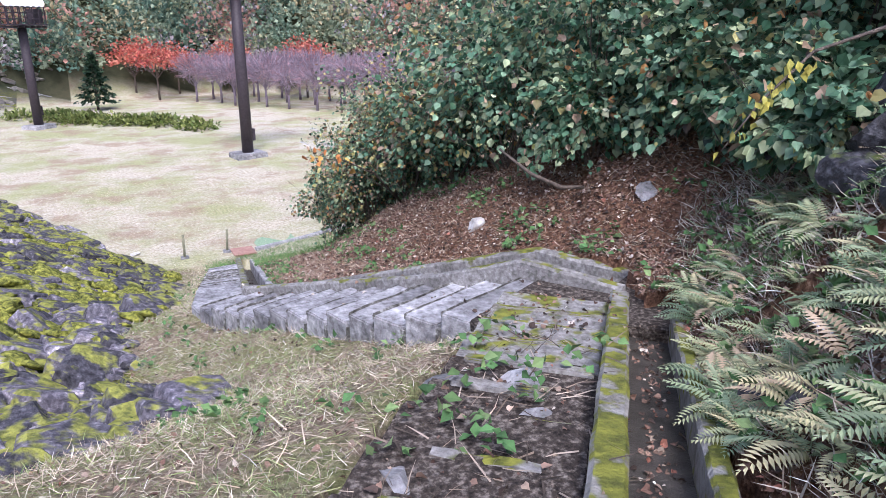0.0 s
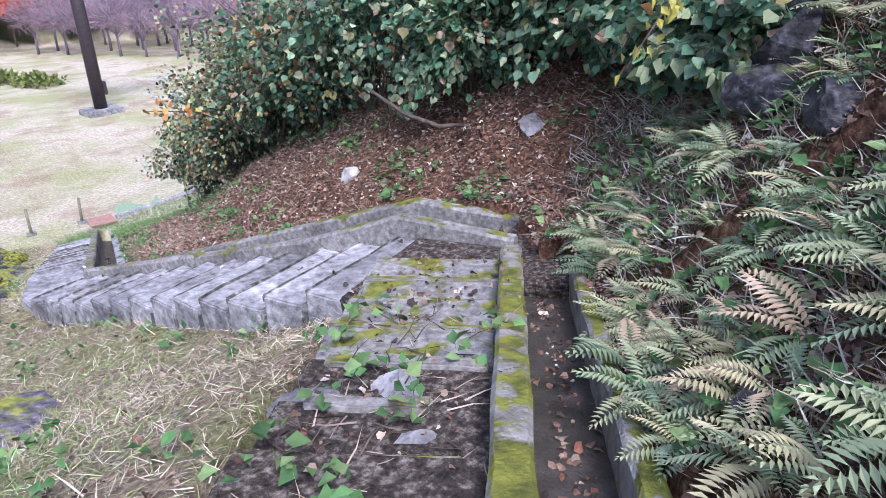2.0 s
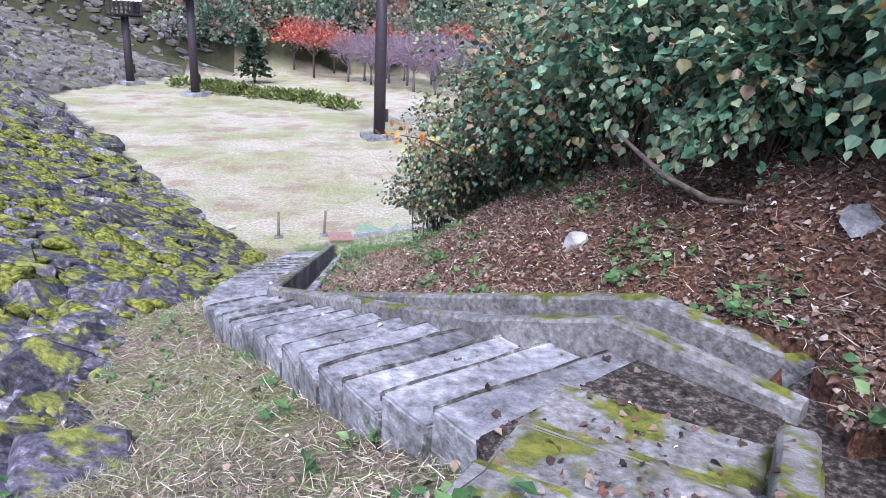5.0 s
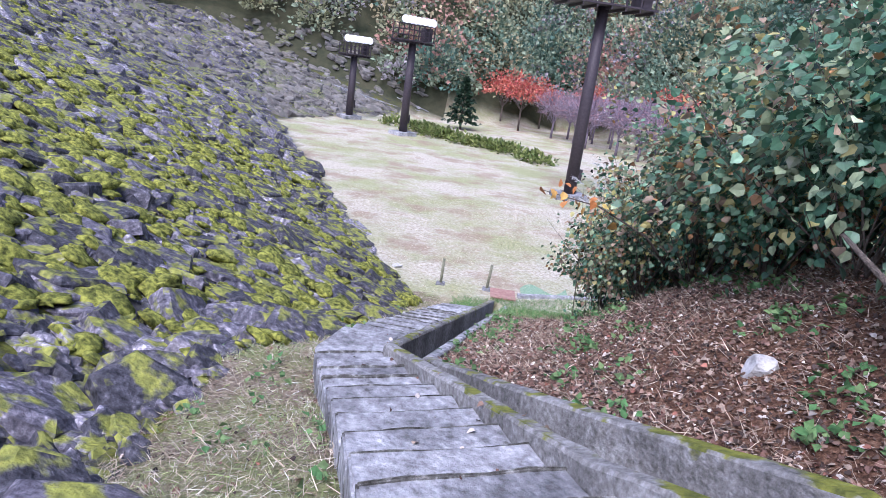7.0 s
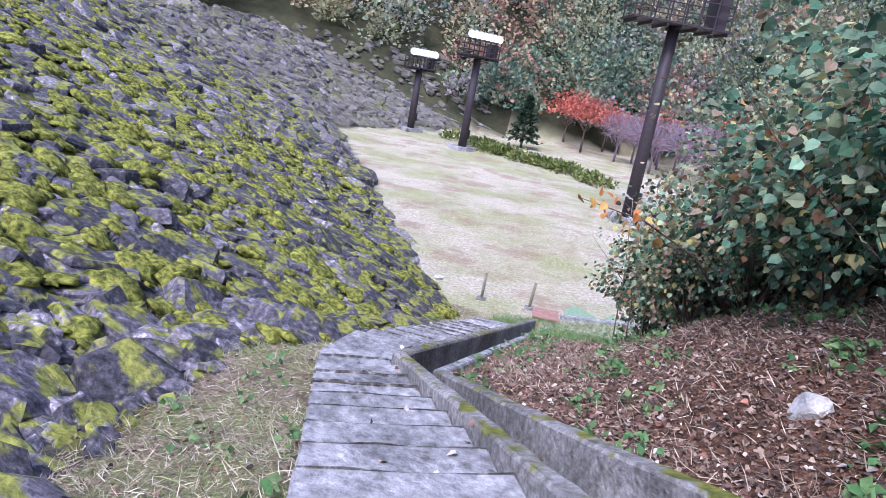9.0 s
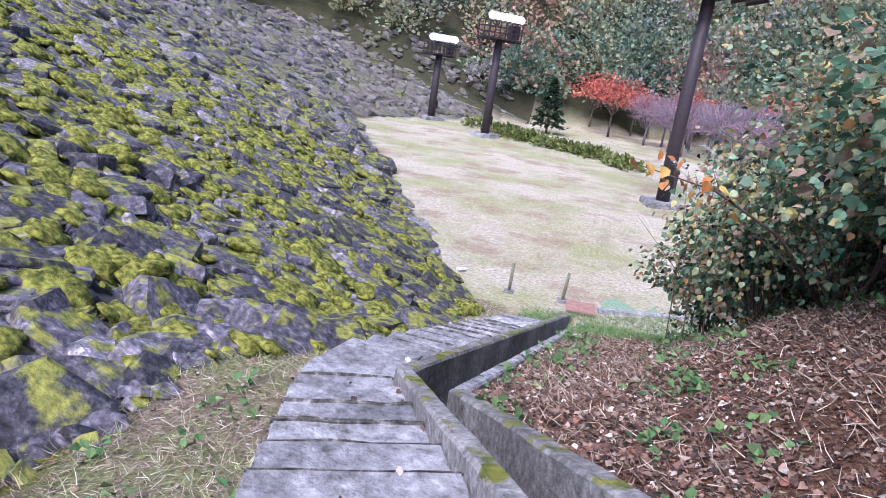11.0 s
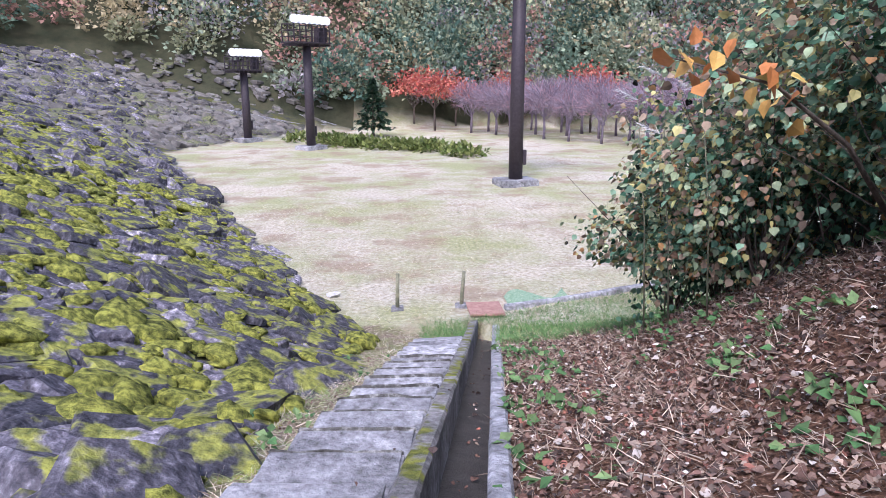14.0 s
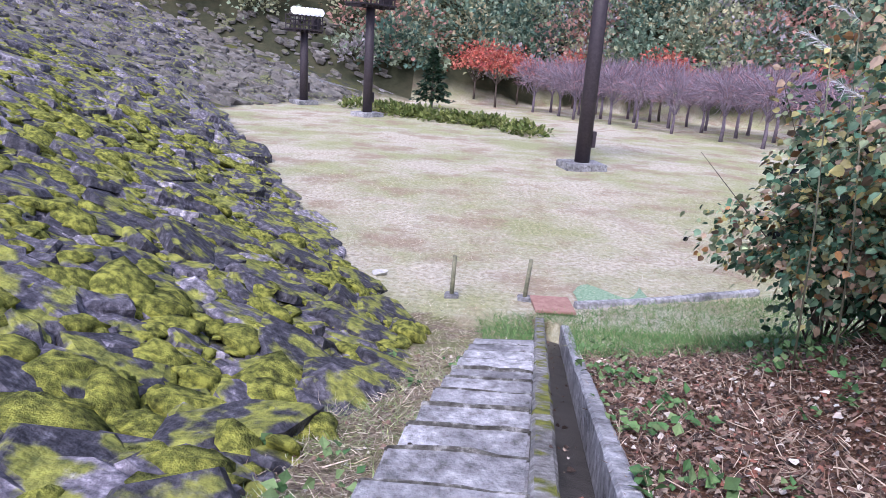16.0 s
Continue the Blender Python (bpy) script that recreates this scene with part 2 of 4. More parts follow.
def prism(name, loop, z_top, z_bottom, mat, bevel=0.02, rough=0.0):
    """A block over a plan outline, its upper face at z_top (one height or one per corner)."""
    bm = bmesh.new()
    tops = z_top if hasattr(z_top, "__len__") else [z_top] * len(loop)
    up = [bm.verts.new((x, y, z)) for (x, y), z in zip(loop, tops)]
    dn = [bm.verts.new((x, y, min(z_bottom, z - 0.02))) for (x, y), z in zip(loop, tops)]
    bm.faces.new(up), bm.faces.new(dn[::-1])
    for i in range(len(loop)):
        j = (i + 1) % len(loop)
        bm.faces.new((up[j], up[i], dn[i], dn[j]))
    bmesh.ops.recalc_face_normals(bm, faces=bm.faces)
    if bevel:
        bmesh.ops.bevel(bm, geom=bm.edges[:], offset=bevel, segments=2, affect="EDGES")
    if rough:
        bmesh.ops.subdivide_edges(bm, edges=[e for e in bm.edges if e.calc_length() > 0.2], cuts=4, use_grid_fill=True)
        for v in bm.verts:
            v.co += noise.noise_vector(v.co * 4.0) * rough + noise.noise_vector(v.co * 13.0) * rough * 0.5
    return from_bm(name, bm, mat)


def box_mesh(name, sx, sy, sz, mat, bevel=0.01):
    bm = bmesh.new()
    bmesh.ops.create_cube(bm, size=1.0, matrix=Matrix.Diagonal((sx, sy, sz, 1)))
    if bevel:
        bmesh.ops.bevel(bm, geom=bm.edges[:], offset=bevel, segments=2, affect="EDGES")
    return from_bm(name, bm, mat)


def tube(name, pts, radii, mat, sides=8):
    """A tapering round limb through points."""
    pts = [Vector(p) for p in pts]
    vs, fs = [], []
    for i, p in enumerate(pts):
        d = (pts[min(i + 1, len(pts) - 1)] - pts[max(i - 1, 0)]).normalized()
        q = d.to_track_quat("Z", "Y")
        for k in range(sides):
            a = 2 * math.pi * k / sides
            vs.append(p + q @ Vector((math.cos(a) * radii[i], math.sin(a) * radii[i], 0)))
    for i in range(len(pts) - 1):
        for k in range(sides):
            a, b = i * sides + k, i * sides + (k + 1) % sides
            fs.append((a, b, b + sides, a + sides))
    c = len(vs)
    vs += [pts[0], pts[-1]]
    for k in range(sides):
        b = (k + 1) % sides
        fs.append((b, k, c, c)), fs.append(((len(pts) - 1) * sides + k, (len(pts) - 1) * sides + b, c + 1, c + 1))
    bm = bmesh.new()
    bv = [bm.verts.new(v) for v in vs]
    for f in fs:
        bm.faces.new([bv[i] for i in dict.fromkeys(f)])
    for f in bm.faces:
        f.smooth = len(f.verts) == 4
    return from_bm(name, bm, mat)


def kerb(name, top, width, depth, mat, step=0.22, wear=0.012):
    """A wall along a line of crest points (its left face on the line), worn along its arrises."""
    pts = []
    for a, b in zip(top, top[1:]):
        a, b = Vector(a), Vector(b)
        k = max(1, int((b - a).length / step))
        pts += [a.lerp(b, i / k) for i in range(k)]
    pts.append(Vector(top[-1]))
    bm = bmesh.new()
    rings = []
    for i, p in enumerate(pts):
        d = pts[min(i + 1, len(pts) - 1)] - pts[max(i - 1, 0)]
        r = Vector((d.y, -d.x, 0)).normalized()
        prof = [(0, -depth), (0, -0.03), (0.025, 0), (width - 0.025, 0), (width, -0.03), (width, -depth)]
        ring = []
        for u, z in prof:
            q = p + r * u + Vector((0, 0, z))
            q += noise.noise_vector(q * 5.0) * wear + noise.noise_vector(q * 17.0) * wear * 0.6
            ring.append(bm.verts.new(q))
        rings.append(ring)
    for a, b in zip(rings, rings[1:]):
        for k in range(5):
            bm.faces.new((a[k], a[k + 1], b[k + 1], b[k]))
    bm.faces.new(rings[0][::-1]), bm.faces.new(rings[-1])
    bmesh.ops.recalc_face_normals(bm, faces=bm.faces)
    return from_bm(name, bm, mat)


rng = np.random.default_rng(7)


def frames_of(direction, spin):
    """Rotation matrices whose y axis is the given direction, spun about it."""
    d = direction / np.linalg.norm(direction, axis=1, keepdims=True)
    ref = np.where(np.abs(d[:, 2:3]) > 0.9, [[1.0, 0, 0]], [[0, 0, 1.0]])
    x = np.cross(d, ref)
    x /= np.linalg.norm(x, axis=1, keepdims=True)
    z = np.cross(x, d)
    c, s = np.cos(spin)[:, None], np.sin(spin)[:, None]
    return np.stack([x * c + z * s, d, z * c - x * s], axis=2)


LEAF_V = np.array([(0, 0, 0), (-0.36, 0.42, 0.1), (0, 0.5, 0), (0.36, 0.42, 0.1), (0, 1.0, -0.12)])
LEAF_F = np.array([(0, 2, 1), (0, 3, 2), (1, 2, 4), (2, 3, 4)])
ROUND_V = np.array([(0, 0.42, 0), (0, 0, 0), (-0.34, 0.12, 0.09), (-0.44, 0.48, 0.05), (0, 1.0, -0.14), (0.44, 0.48, 0.05), (0.34, 0.12, 0.09)])
ROUND_F = np.array([(0, 2, 1), (0, 3, 2), (0, 4, 3), (0, 5, 4), (0, 6, 5), (0, 1, 6)])
TUFT_V = np.array([(0, 0, 0), (-0.42, 0.5, 0.12), (0, 1.0, -0.12), (0.42, 0.5, 0.12)])
TUFT_F = np.array([(0, 2, 1), (0, 3, 2)])
BLADE_V = np.array([(-0.03, 0, 0), (0.03, 0, 0), (0.022, 0.55, 0.06), (-0.022, 0.55, 0.06), (0.0, 1.0, 0.28)])
BLADE_F = np.array([(0, 1, 2), (0, 2, 3), (3, 2, 4)])


def scatter(base_v, base_f, at, rot, size, tints):
    """Many small pieces, each turned, scaled and tinted, as one set of arrays."""
    k = len(base_v)
    v = np.einsum("nij,kj->nki", rot, base_v) * size[:, None, None] + at[:, None, :]
    f = base_f[None] + (np.arange(len(at)) * k)[:, None, None]
    return v.reshape(-1, 3), f.reshape(-1, base_f.shape[1]), np.repeat(tints, k, axis=0)


def pick(palette, weights, n, spread=0.25):
    c = np.array(palette)[rng.choice(len(palette), n, p=np.array(weights) / np.sum(weights))]
    return np.clip(c * (1 + rng.normal(0, spread, (n, 1))), 0.005, 0.95)


# ---- the ground ----
def along(px, py, line):
    """For plan points: distance to a line of (x, y, value), the value at the nearest place, and the side (right is positive)."""
    best = np.full(px.shape, 1e9)
    val, side = np.zeros(px.shape), np.zeros(px.shape)
    for (ax, ay, az), (bx, by, bz) in zip(line, line[1:]):
        dx, dy = bx - ax, by - ay
        t = np.clip(((px - ax) * dx + (py - ay) * dy) / (dx * dx + dy * dy), 0, 1)
        ex, ey = px - (ax + t * dx), py - (ay + t * dy)
        d = np.hypot(ex, ey)
        near = d < best
        best = np.where(near, d, best)
        val = np.where(near, az + t * (bz - az), val)
        side = np.where(near, np.where(dx * (py - ay) - dy * (px - ax) < 0, 1.0, -1.0), side)
    return best, val, side


def inside(px, py, poly):
    hit = np.zeros(px.shape, bool)
    for (ax, ay), (bx, by) in zip(poly, poly[1:] + poly[:1]):
        cross = ((ay > py) != (by > py)) & (px < (bx - ax) * (py - ay) / (by - ay + 1e-12) + ax)
        hit ^= cross
    return hit


def smooth01(x):
    x = np.clip(x, 0, 1)
    return x * x * (3 - 2 * x)


# crest lines of the kerbs, from the top of the stairs down
KERB_A = [(-6.0, -14.7, 7.72), (2.0, -6.2, 5.8)]
WALL_B = [(2.6, -5.75, 5.55), (1.87, -4.66, 5.69), (1.25, -3.4, 5.17), (-0.55, 1.32, 3.66)]
OUTER_B = [(3.2, -5.2, 5.48), (2.63, -3.89, 5.5), (1.6, -2.2, 4.86), (0.0, 1.41, 3.5)]
KERB_C = [(-0.55, 1.32, 3.66), (1.65, 14.0, 0.06)]
OUTER_C = [(0.0, 1.41, 3.5), (2.1, 13.6, 0.06)]
LEFT_B = [(0.6, -5.75), (0.0, -4.4), (-0.48, -2.5), (-1.42, 1.0)]
MID_A = [(-6.5, -14.3, 7.42), (1.55, -5.8, 5.42)]
MID_B = [(1.45, -5.7, 5.4), (-0.4, 1.0, 3.45)]
MID_C = [(-0.4, 1.0, 3.45), (1.4, 13.5, 0.0), (4.0, 30.0, 0.0)]
FOOT_A = [(-7.0, -13.75), (1.0, -5.2), (2.95, -6.25), (-5.3, -15.5)]
FOOT_B = [(0.6, -5.85), (0.1, -4.3), (-0.4, -2.4), (-1.35, 0.95), (-0.1, 1.6), (0.15, 1.45), (1.75, -2.15), (2.75, -3.85), (3.2, -5.1), (2.4, -6.4)]
FOOT_C = [(-1.35, 0.8), (0.15, 10.2), (1.0, 10.3), (1.6, 13.9), (2.15, 13.6), (0.1, 1.4)]
HILL_TOE = [(-7.6, -17.7, 1.25), (-5.3, -15.4, 1.25), (2.75, -6.85, 1.25), (4.1, -5.1, 0.85), (3.5, -3.4, 0.6), (2.2, -0.6, 0.5), (2.1, 4.0, 0.46), (2.9, 8.0, 0.4),
            (6.0, 10.6, 0.4), (14.0, 12.5, 0.4), (40.0, 8.0, 0.4)]
DAM_N1, DAM_P1 = (-0.928, -0.372), (-1.46, 14.5)
DAM_N2, DAM_P2 = (-0.915, 0.402), (-17.2, 56.2)
FAR_N, FAR_P = (-0.33, 0.944), (-3.6, 80.5)
CREST = 9.0


FAR_N2, FAR_P2 = (0.6, 0.8), (9.0, 90.0)


def planes(x, y):
    d1 = (x - DAM_P1[0]) * DAM_N1[0] + (y - DAM_P1[1]) * DAM_N1[1]
    d2 = (x - DAM_P2[0]) * DAM_N2[0] + (y - DAM_P2[1]) * DAM_N2[1]
    d3 = (x - FAR_P[0]) * FAR_N[0] + (y - FAR_P[1]) * FAR_N[1]
    d4 = (x - FAR_P2[0]) * FAR_N2[0] + (y - FAR_P2[1]) * FAR_N2[1]
    return 0.40 * d1, 0.32 * d2, 0.75 * np.maximum(d3, d4)


def wobble(x, y):
    return 0.5 * np.sin(1.7 * x + 0.6 * np.sin(1.3 * y)) * np.sin(1.3 * y + 1.1) + 0.3 * np.sin(4.1 * x + 2.0 * y) * np.sin(3.7 * y - 1.2 * x)


def terrain(x, y):
    x, y = np.asarray(x, float), np.asarray(y, float)
    zs, ws, rs = 0, 0, 0
    for line in (MID_A, MID_B, MID_C):
        d, z, s = along(x, y, line)
        w = 1 / (d * d + 0.05) ** 2
        zs, ws, rs = zs + w * z, ws + w, rs + w * s * np.minimum(d, 4)
    base, off = zs / ws, rs / ws
    left = np.clip(-off - 0.4, 0, 3.6)
    right = np.clip(off - 0.5, 0, 4)
    fall = np.clip((14.0 - y) / 4.0, 0, 1)
    z = base - 0.12 * smooth01(left * 2) - 0.16 * left * fall + (0.06 + 0.14 * right) * fall
    dh, slope, side = along(x, y, HILL_TOE)
    cap = np.clip(9.5 - 0.55 * (y + 5), 2.2, 10.5)
    rise = np.where(side < 0, 0, 1) * slope * np.minimum(dh, 9)
    hill = np.where(rise > 0, np.minimum(rise, np.maximum(cap - z, 0)), 0)
    p1, p2, p3 = planes(x, y)
    flat = smooth01((y - 12.5) / 3.0)
    z = z * (1 - flat)
    z = z + hill
    dam = np.minimum(np.maximum(p1, p2), CREST)
    far = np.minimum(np.maximum(p3, 0), 95)
    apron = np.interp(y, [-14, -6, -3, 0, 4, 8, 12], [7.0, 4.4, 3.2, 2.45, 1.95, 1.7, 1.9])
    verge = 0.3 * (-off - apron + 0.35 * wobble(1.3 * x, 1.3 * y))
    rub = np.where((y < 12.5) & (off < 0), np.maximum(dam - z, np.minimum(verge, 0.5)), dam - z)
    z = np.maximum(np.maximum(z, dam), far)
    z = z + 0.05 * wobble(x, y) * np.where(far > 0.5, 8, 1)
    return z, off, hill, rub, far, p1


def sheet_coords(lo, hi, step, reach, growth=1.08):
    core = list(np.arange(lo, hi, step))
    out, s, v = [], step, hi
    while v < reach:
        out.append(v)
        s *= growth
        v += s
    neg, s, v = [], step, lo
    while v > -reach:
        s *= growth
        v -= s
        neg.append(v)
    return np.array(neg[::-1] + core + out)


gx, gy = sheet_coords(-9, 8, 0.16, 700), sheet_coords(-16, 19, 0.16, 700)
X, Y = np.meshgrid(gx, gy)
Z, OFF, HILL, RUB, FAR, P1 = terrain(X, Y)
carve = inside(X, Y, FOOT_A) | inside(X, Y, FOOT_B) | inside(X, Y, FOOT_C)
Z = np.where(carve, Z - 0.75, Z)
nx, ny = len(gx), len(gy)
idx = np.arange(nx * ny).reshape(ny, nx)
quads = np.stack([idx[:-1, :-1], idx[:-1, 1:], idx[1:, 1:], idx[1:, :-1]], -1).reshape(-1, 4)
ground_me = mesh_of("ground", np.stack([X, Y, Z], -1).reshape(-1, 3), quads, ground_material(), smooth=True)
edge_noise = wobble(X * 1.6, Y * 1.6)
on_slope = (Y < 13.5 + 1.2 * edge_noise) & (RUB < 0.1)
masks = {
    "litter": ((HILL > 0.02) & (FAR < 0.1)) | ((OFF > 0.45) & (Y < 9.5 + edge_noise)),
    "dry": on_slope & (OFF < 0.45) & (HILL < 0.05),
    "rubble": RUB > 0.02,
    "forest": (FAR > 0.05) & (RUB < FAR + 0.6),
}
for key, m in masks.items():
    a = ground_me.attributes.new(key, "FLOAT", "POINT")
    a.data.foreach_set("value", m.astype(np.float32).ravel())
ground = thing("ground", "pale mown turf, leaf litter and rubble slopes", "ground", kind="structure", mesh=ground_me)


def zat(x, y):
    return float(terrain(np.array([x]), np.array([y]))[0][0])


# ---- stairs ----
def lerp2(a, b, t):
    return (a[0] + (b[0] - a[0]) * t, a[1] + (b[1] - a[1]) * t)


def on_line(line, t):
    """A plan point at a share of a line's length."""
    seg = [math.dist(p[:2], q[:2]) for p, q in zip(line, line[1:])]
    want = t * sum(seg)
    for (p, q), s in zip(zip(line, line[1:]), seg):
        if want <= s + 1e-9:
            return lerp2(p, q, want / s)
        want -= s
    return line[-1][:2]


def flight(name, label, left, right, z0, z1, count, mat, drop=0.55, over=0.012, lip=None, fill=None, filled=0):
    """Steps between two plan lines, from the upper end down; each step is a block of its own."""
    st = thing(name, label, "stairs", kind="structure")
    for i in range(count):
        a, b = i / count, (i + 1) / count
        z = z0 + (z1 - z0) * (i + 0.5) / count
        seam = [on_line(left, max(0.0, a - 0.03 / count)), on_line(right, max(0.0, a - 0.03 / count)), on_line(right, a + 0.13 / count), on_line(left, a + 0.13 / count)]
        part("joint", prism("joint", seam, z - 0.06, z - drop, dark_concrete, 0.0), st)
        a += 0.10 / count
        loop = [on_line(left, a), on_line(right, a), on_line(right, b), on_line(left, b)]
        part("step", prism("step", loop, z + rng.normal(0, over), z - drop, fill if i < filled else mat, 0.018, 0.008), st)
        # Where no lip is given, a thin dark strip marks the nose.
        e = 0.10 / count if lip is very_mossy else 0.035 / count
        w = 0.16 / count if i < filled else e
        near_, far_ = min(1.0, b + 0.02 / count), b - w
        if i < filled and rng.random() < 0.15:
            continue
        e0, e1 = (rng.uniform(0.0, 0.35), rng.uniform(0.7, 1.0)) if i < filled else (0.0, 1.0)
        edge = [lerp2(on_line(left, far_), on_line(right, far_), e0), lerp2(on_line(left, far_), on_line(right, far_), e1), lerp2(on_line(left, near_), on_line(right, near_), e1), lerp2(on_line(left, near_), on_line(right, near_), e0)]
        part("nosing", prism("nosing", edge, z + 0.012 + rng.normal(0, 0.004), z - 0.07, mossy_concrete if i < filled else (lip or dark_concrete), 0.012, 0.022), st, "pale edging stone" if i < filled else "")
    return st


flight("stairs_upper", "broken mossy stone steps with soil on them", [(-6.9, -13.85), (1.13, -5.37)], [(-6.0, -14.7), (2.0, -6.2)], 7.5, 5.58, 20, mossy_concrete, 0.55, 0.02, very_mossy, soil, 16)
flight("stairs_middle", "worn grey concrete steps turning beside a drain", LEFT_B, [(2.05, -5.2), (1.25, -3.4), (-0.55, 1.32)], 5.56, 3.46, 13, concrete, 0.8)
part("landing", prism("landing", [(-1.42, 1.0), (-0.55, 1.32), (-0.4, 2.2), (-1.27, 2.3), (-1.5, 1.5)], 3.42, 2.6, concrete, 0.025, 0.012), bpy.data.objects["stairs_middle"])
flight("stairs_lower", "worn grey concrete steps beside an open drain", [(-1.27, 2.3), (0.11, 10.2)], [(-0.4, 2.2), (1.0, 10.25)], 3.32, 1.02, 13, concrete, 0.7)
part("landing", prism("landing", [(0.5, -6.05), (2.0, -6.25), (2.5, -5.75), (1.95, -4.9), (0.55, -5.6)], 5.5, 4.4, soil, 0.02, 0.02), bpy.data.objects["stairs_upper"], "soil-strewn landing")

drain = thing("drain_channel", "open concrete drain with a mossy kerb and silted floor", "drain", kind="structure")
part("upper_kerb", kerb("upper_kerb", KERB_A, 0.2, 1.0, very_mossy), drain, "kerb thick with bright moss")
part("upper_bank_edge", kerb("upper_bank_edge", [(-5.55, -15.15, 7.55), (2.47, -6.65, 5.6)], 0.14, 0.9, very_mossy), drain)
part("inner_wall", kerb("inner_wall", WALL_B, 0.17, 1.0, mossy_concrete), drain)
part("outer_wall", kerb("outer_wall", OUTER_B, 0.18, 1.0, mossy_concrete), drain)
part("lower_kerb", kerb("lower_kerb", KERB_C, 0.17, 0.95, mossy_concrete), drain, "kerb with moss along its crest")
part("lower_outer_kerb", kerb("lower_outer_kerb", OUTER_C, 0.16, 0.95, concrete), drain)


def ribbon(name, a, b, sink, mat):
    """A floor between two crest lines, sunk below them."""
    vs, fs = [], []
    for i in range(33):
        t = i / 32
        for line in (a, b):
            x, y = on_line(line, t)
            d, z, s = along(np.array([x]), np.array([y]), line)
            vs.append((x, y, float(z[0]) - sink))
    fs = [(2 * i, 2 * i + 1, 2 * i + 3, 2 * i + 2) for i in range(32)]
    return mesh_of(name, vs, fs, mat)


part("channel_floor", ribbon("channel_floor", KERB_A, [(-5.55, -15.15, 7.7), (2.47, -6.65, 5.75)], 0.48, wet_floor), drain)
part("channel_floor", ribbon("channel_floor", WALL_B, OUTER_B, 0.42, wet_floor), drain)
part("channel_floor", ribbon("channel_floor", KERB_C, OUTER_C, 0.42, wet_floor), drain)

part("junction_floor", prism("junction_floor", [(1.95, -6.3), (2.75, -7.1), (3.6, -6.1), (3.3, -5.1), (2.45, -5.5)], 5.42, 4.2, soil, 0.03, 0.03), drain, "leaf-choked bend of the drain")
plate = thing("drain_cover", "reddish rusty plate over the mouth of the drain", "cover", (2.1, 14.7, 0.07), mesh=box_mesh("drain_cover", 0.85, 0.95, 0.06, rust_plate, 0.012))
curb = thing("field_curb", "low concrete edging strip in the grass", "kerb", kind="structure")
part("strip", kerb("strip", [(2.6, 14.9, 0.12), (4.1, 15.3, 0.13), (7.3, 16.5, 0.14)], 0.16, 0.35, concrete), curb)
pv, pf = [], []
for i in range(12):
    for j in range(5):
        px_, py_ = 2.75 + 1.7 * i / 11, 14.95 + 0.45 * i / 11 + 1.3 * j / 4 * (0.6 + 0.4 * math.sin(i * 0.6))
        pv.append((px_, py_, 0.035 + 0.02 * noise.noise(Vector((px_ * 3, py_ * 3, 0)))))
for i in range(11):
    for j in range(4):
        pf.append((i * 5 + j, (i + 1) * 5 + j, (i + 1) * 5 + j + 1, i * 5 + j + 1))
thing("turf_net", "faded green netting laid on the turf", "netting", kind="structure", mesh=mesh_of("turf_net", pv, pf, green_net))

# ---- stakes and stones ----
for px_, py_, lean in ((-0.05, 15.0, 0.02), (1.55, 15.1, 0.07)):
    z = zat(px_, py_)
    st = thing("stake", "weathered wooden stake in a small concrete foot", "stake", (px_, py_, z), group="stakes at the stair foot")
    part("pole", tube("pole", [(0, 0, -0.1), (lean * 0.5, 0, 0.45), (lean, 0, 0.92)], [0.05, 0.048, 0.045], post_wood), st)
    part("footing", prism("footing", [(-0.16, -0.14), (0.15, -0.15), (0.16, 0.14), (-0.14, 0.15)], 0.07, -0.15, concrete, 0.02), st, "pale concrete foot")


def stone_mesh(name, seed, mat, flat=0.5, tint=None, cuts=2):
    """An angular stone: a rough ball cut by random planes."""
    r = random.Random(seed)
    bm = bmesh.new()
    bmesh.ops.create_icosphere(bm, subdivisions=cuts, radius=1.0)
    for _ in range(13):
        nrm = Vector((r.uniform(-1, 1), r.uniform(-1, 1), r.uniform(-1, 1))).normalized()
        lim = r.uniform(0.3, 0.62)
        for v in bm.verts:
            over = v.co.dot(nrm) - lim
            if over > 0:
                v.co -= nrm * over
    for v in bm.verts:
        v.co *= 1.6
        v.co.z *= flat
        v.co += noise.noise_vector(v.co * 2.0 + Vector((seed, 0, 0))) * 0.035
    me = from_bm(name, bm, mat)
    a = me.attributes.new("tint", "FLOAT_COLOR", "POINT")
    a.data.foreach_set("color", np.tile(np.array([*(tint or (1, 1, 1)), 1], np.float32), len(me.vertices)))
    return me


thing("white_rock", "pale angular rock half sunk in leaf litter", "rock", mesh=stone_mesh("white_rock", 4, pale_rock, 0.9), turn=pose(3.3, -1.2, zat(3.3, -1.2) + 0.05, 35, 25, 30) @ Matrix.Diagonal((0.15, 0.12, 0.18, 1)))
thing("grey_rock", "flat grey stone lying in the litter", "rock", mesh=stone_mesh("grey_rock", 9, concrete, 0.4), turn=pose(4.44, -4.21, zat(4.44, -4.21) + 0.02, 10, -28, 20) @ Matrix.Diagonal((0.2, 0.16, 0.14, 1)))
thing("field_rock", "small grey stone on the turf", "rock", mesh=stone_mesh("field_rock", 12, pale_rock, 0.6), turn=pose(-1.75, 16.3, zat(-1.75, 16.3) + 0.06, 0, 5, 10) @ Matrix.Diagonal((0.2, 0.16, 0.16, 1)))
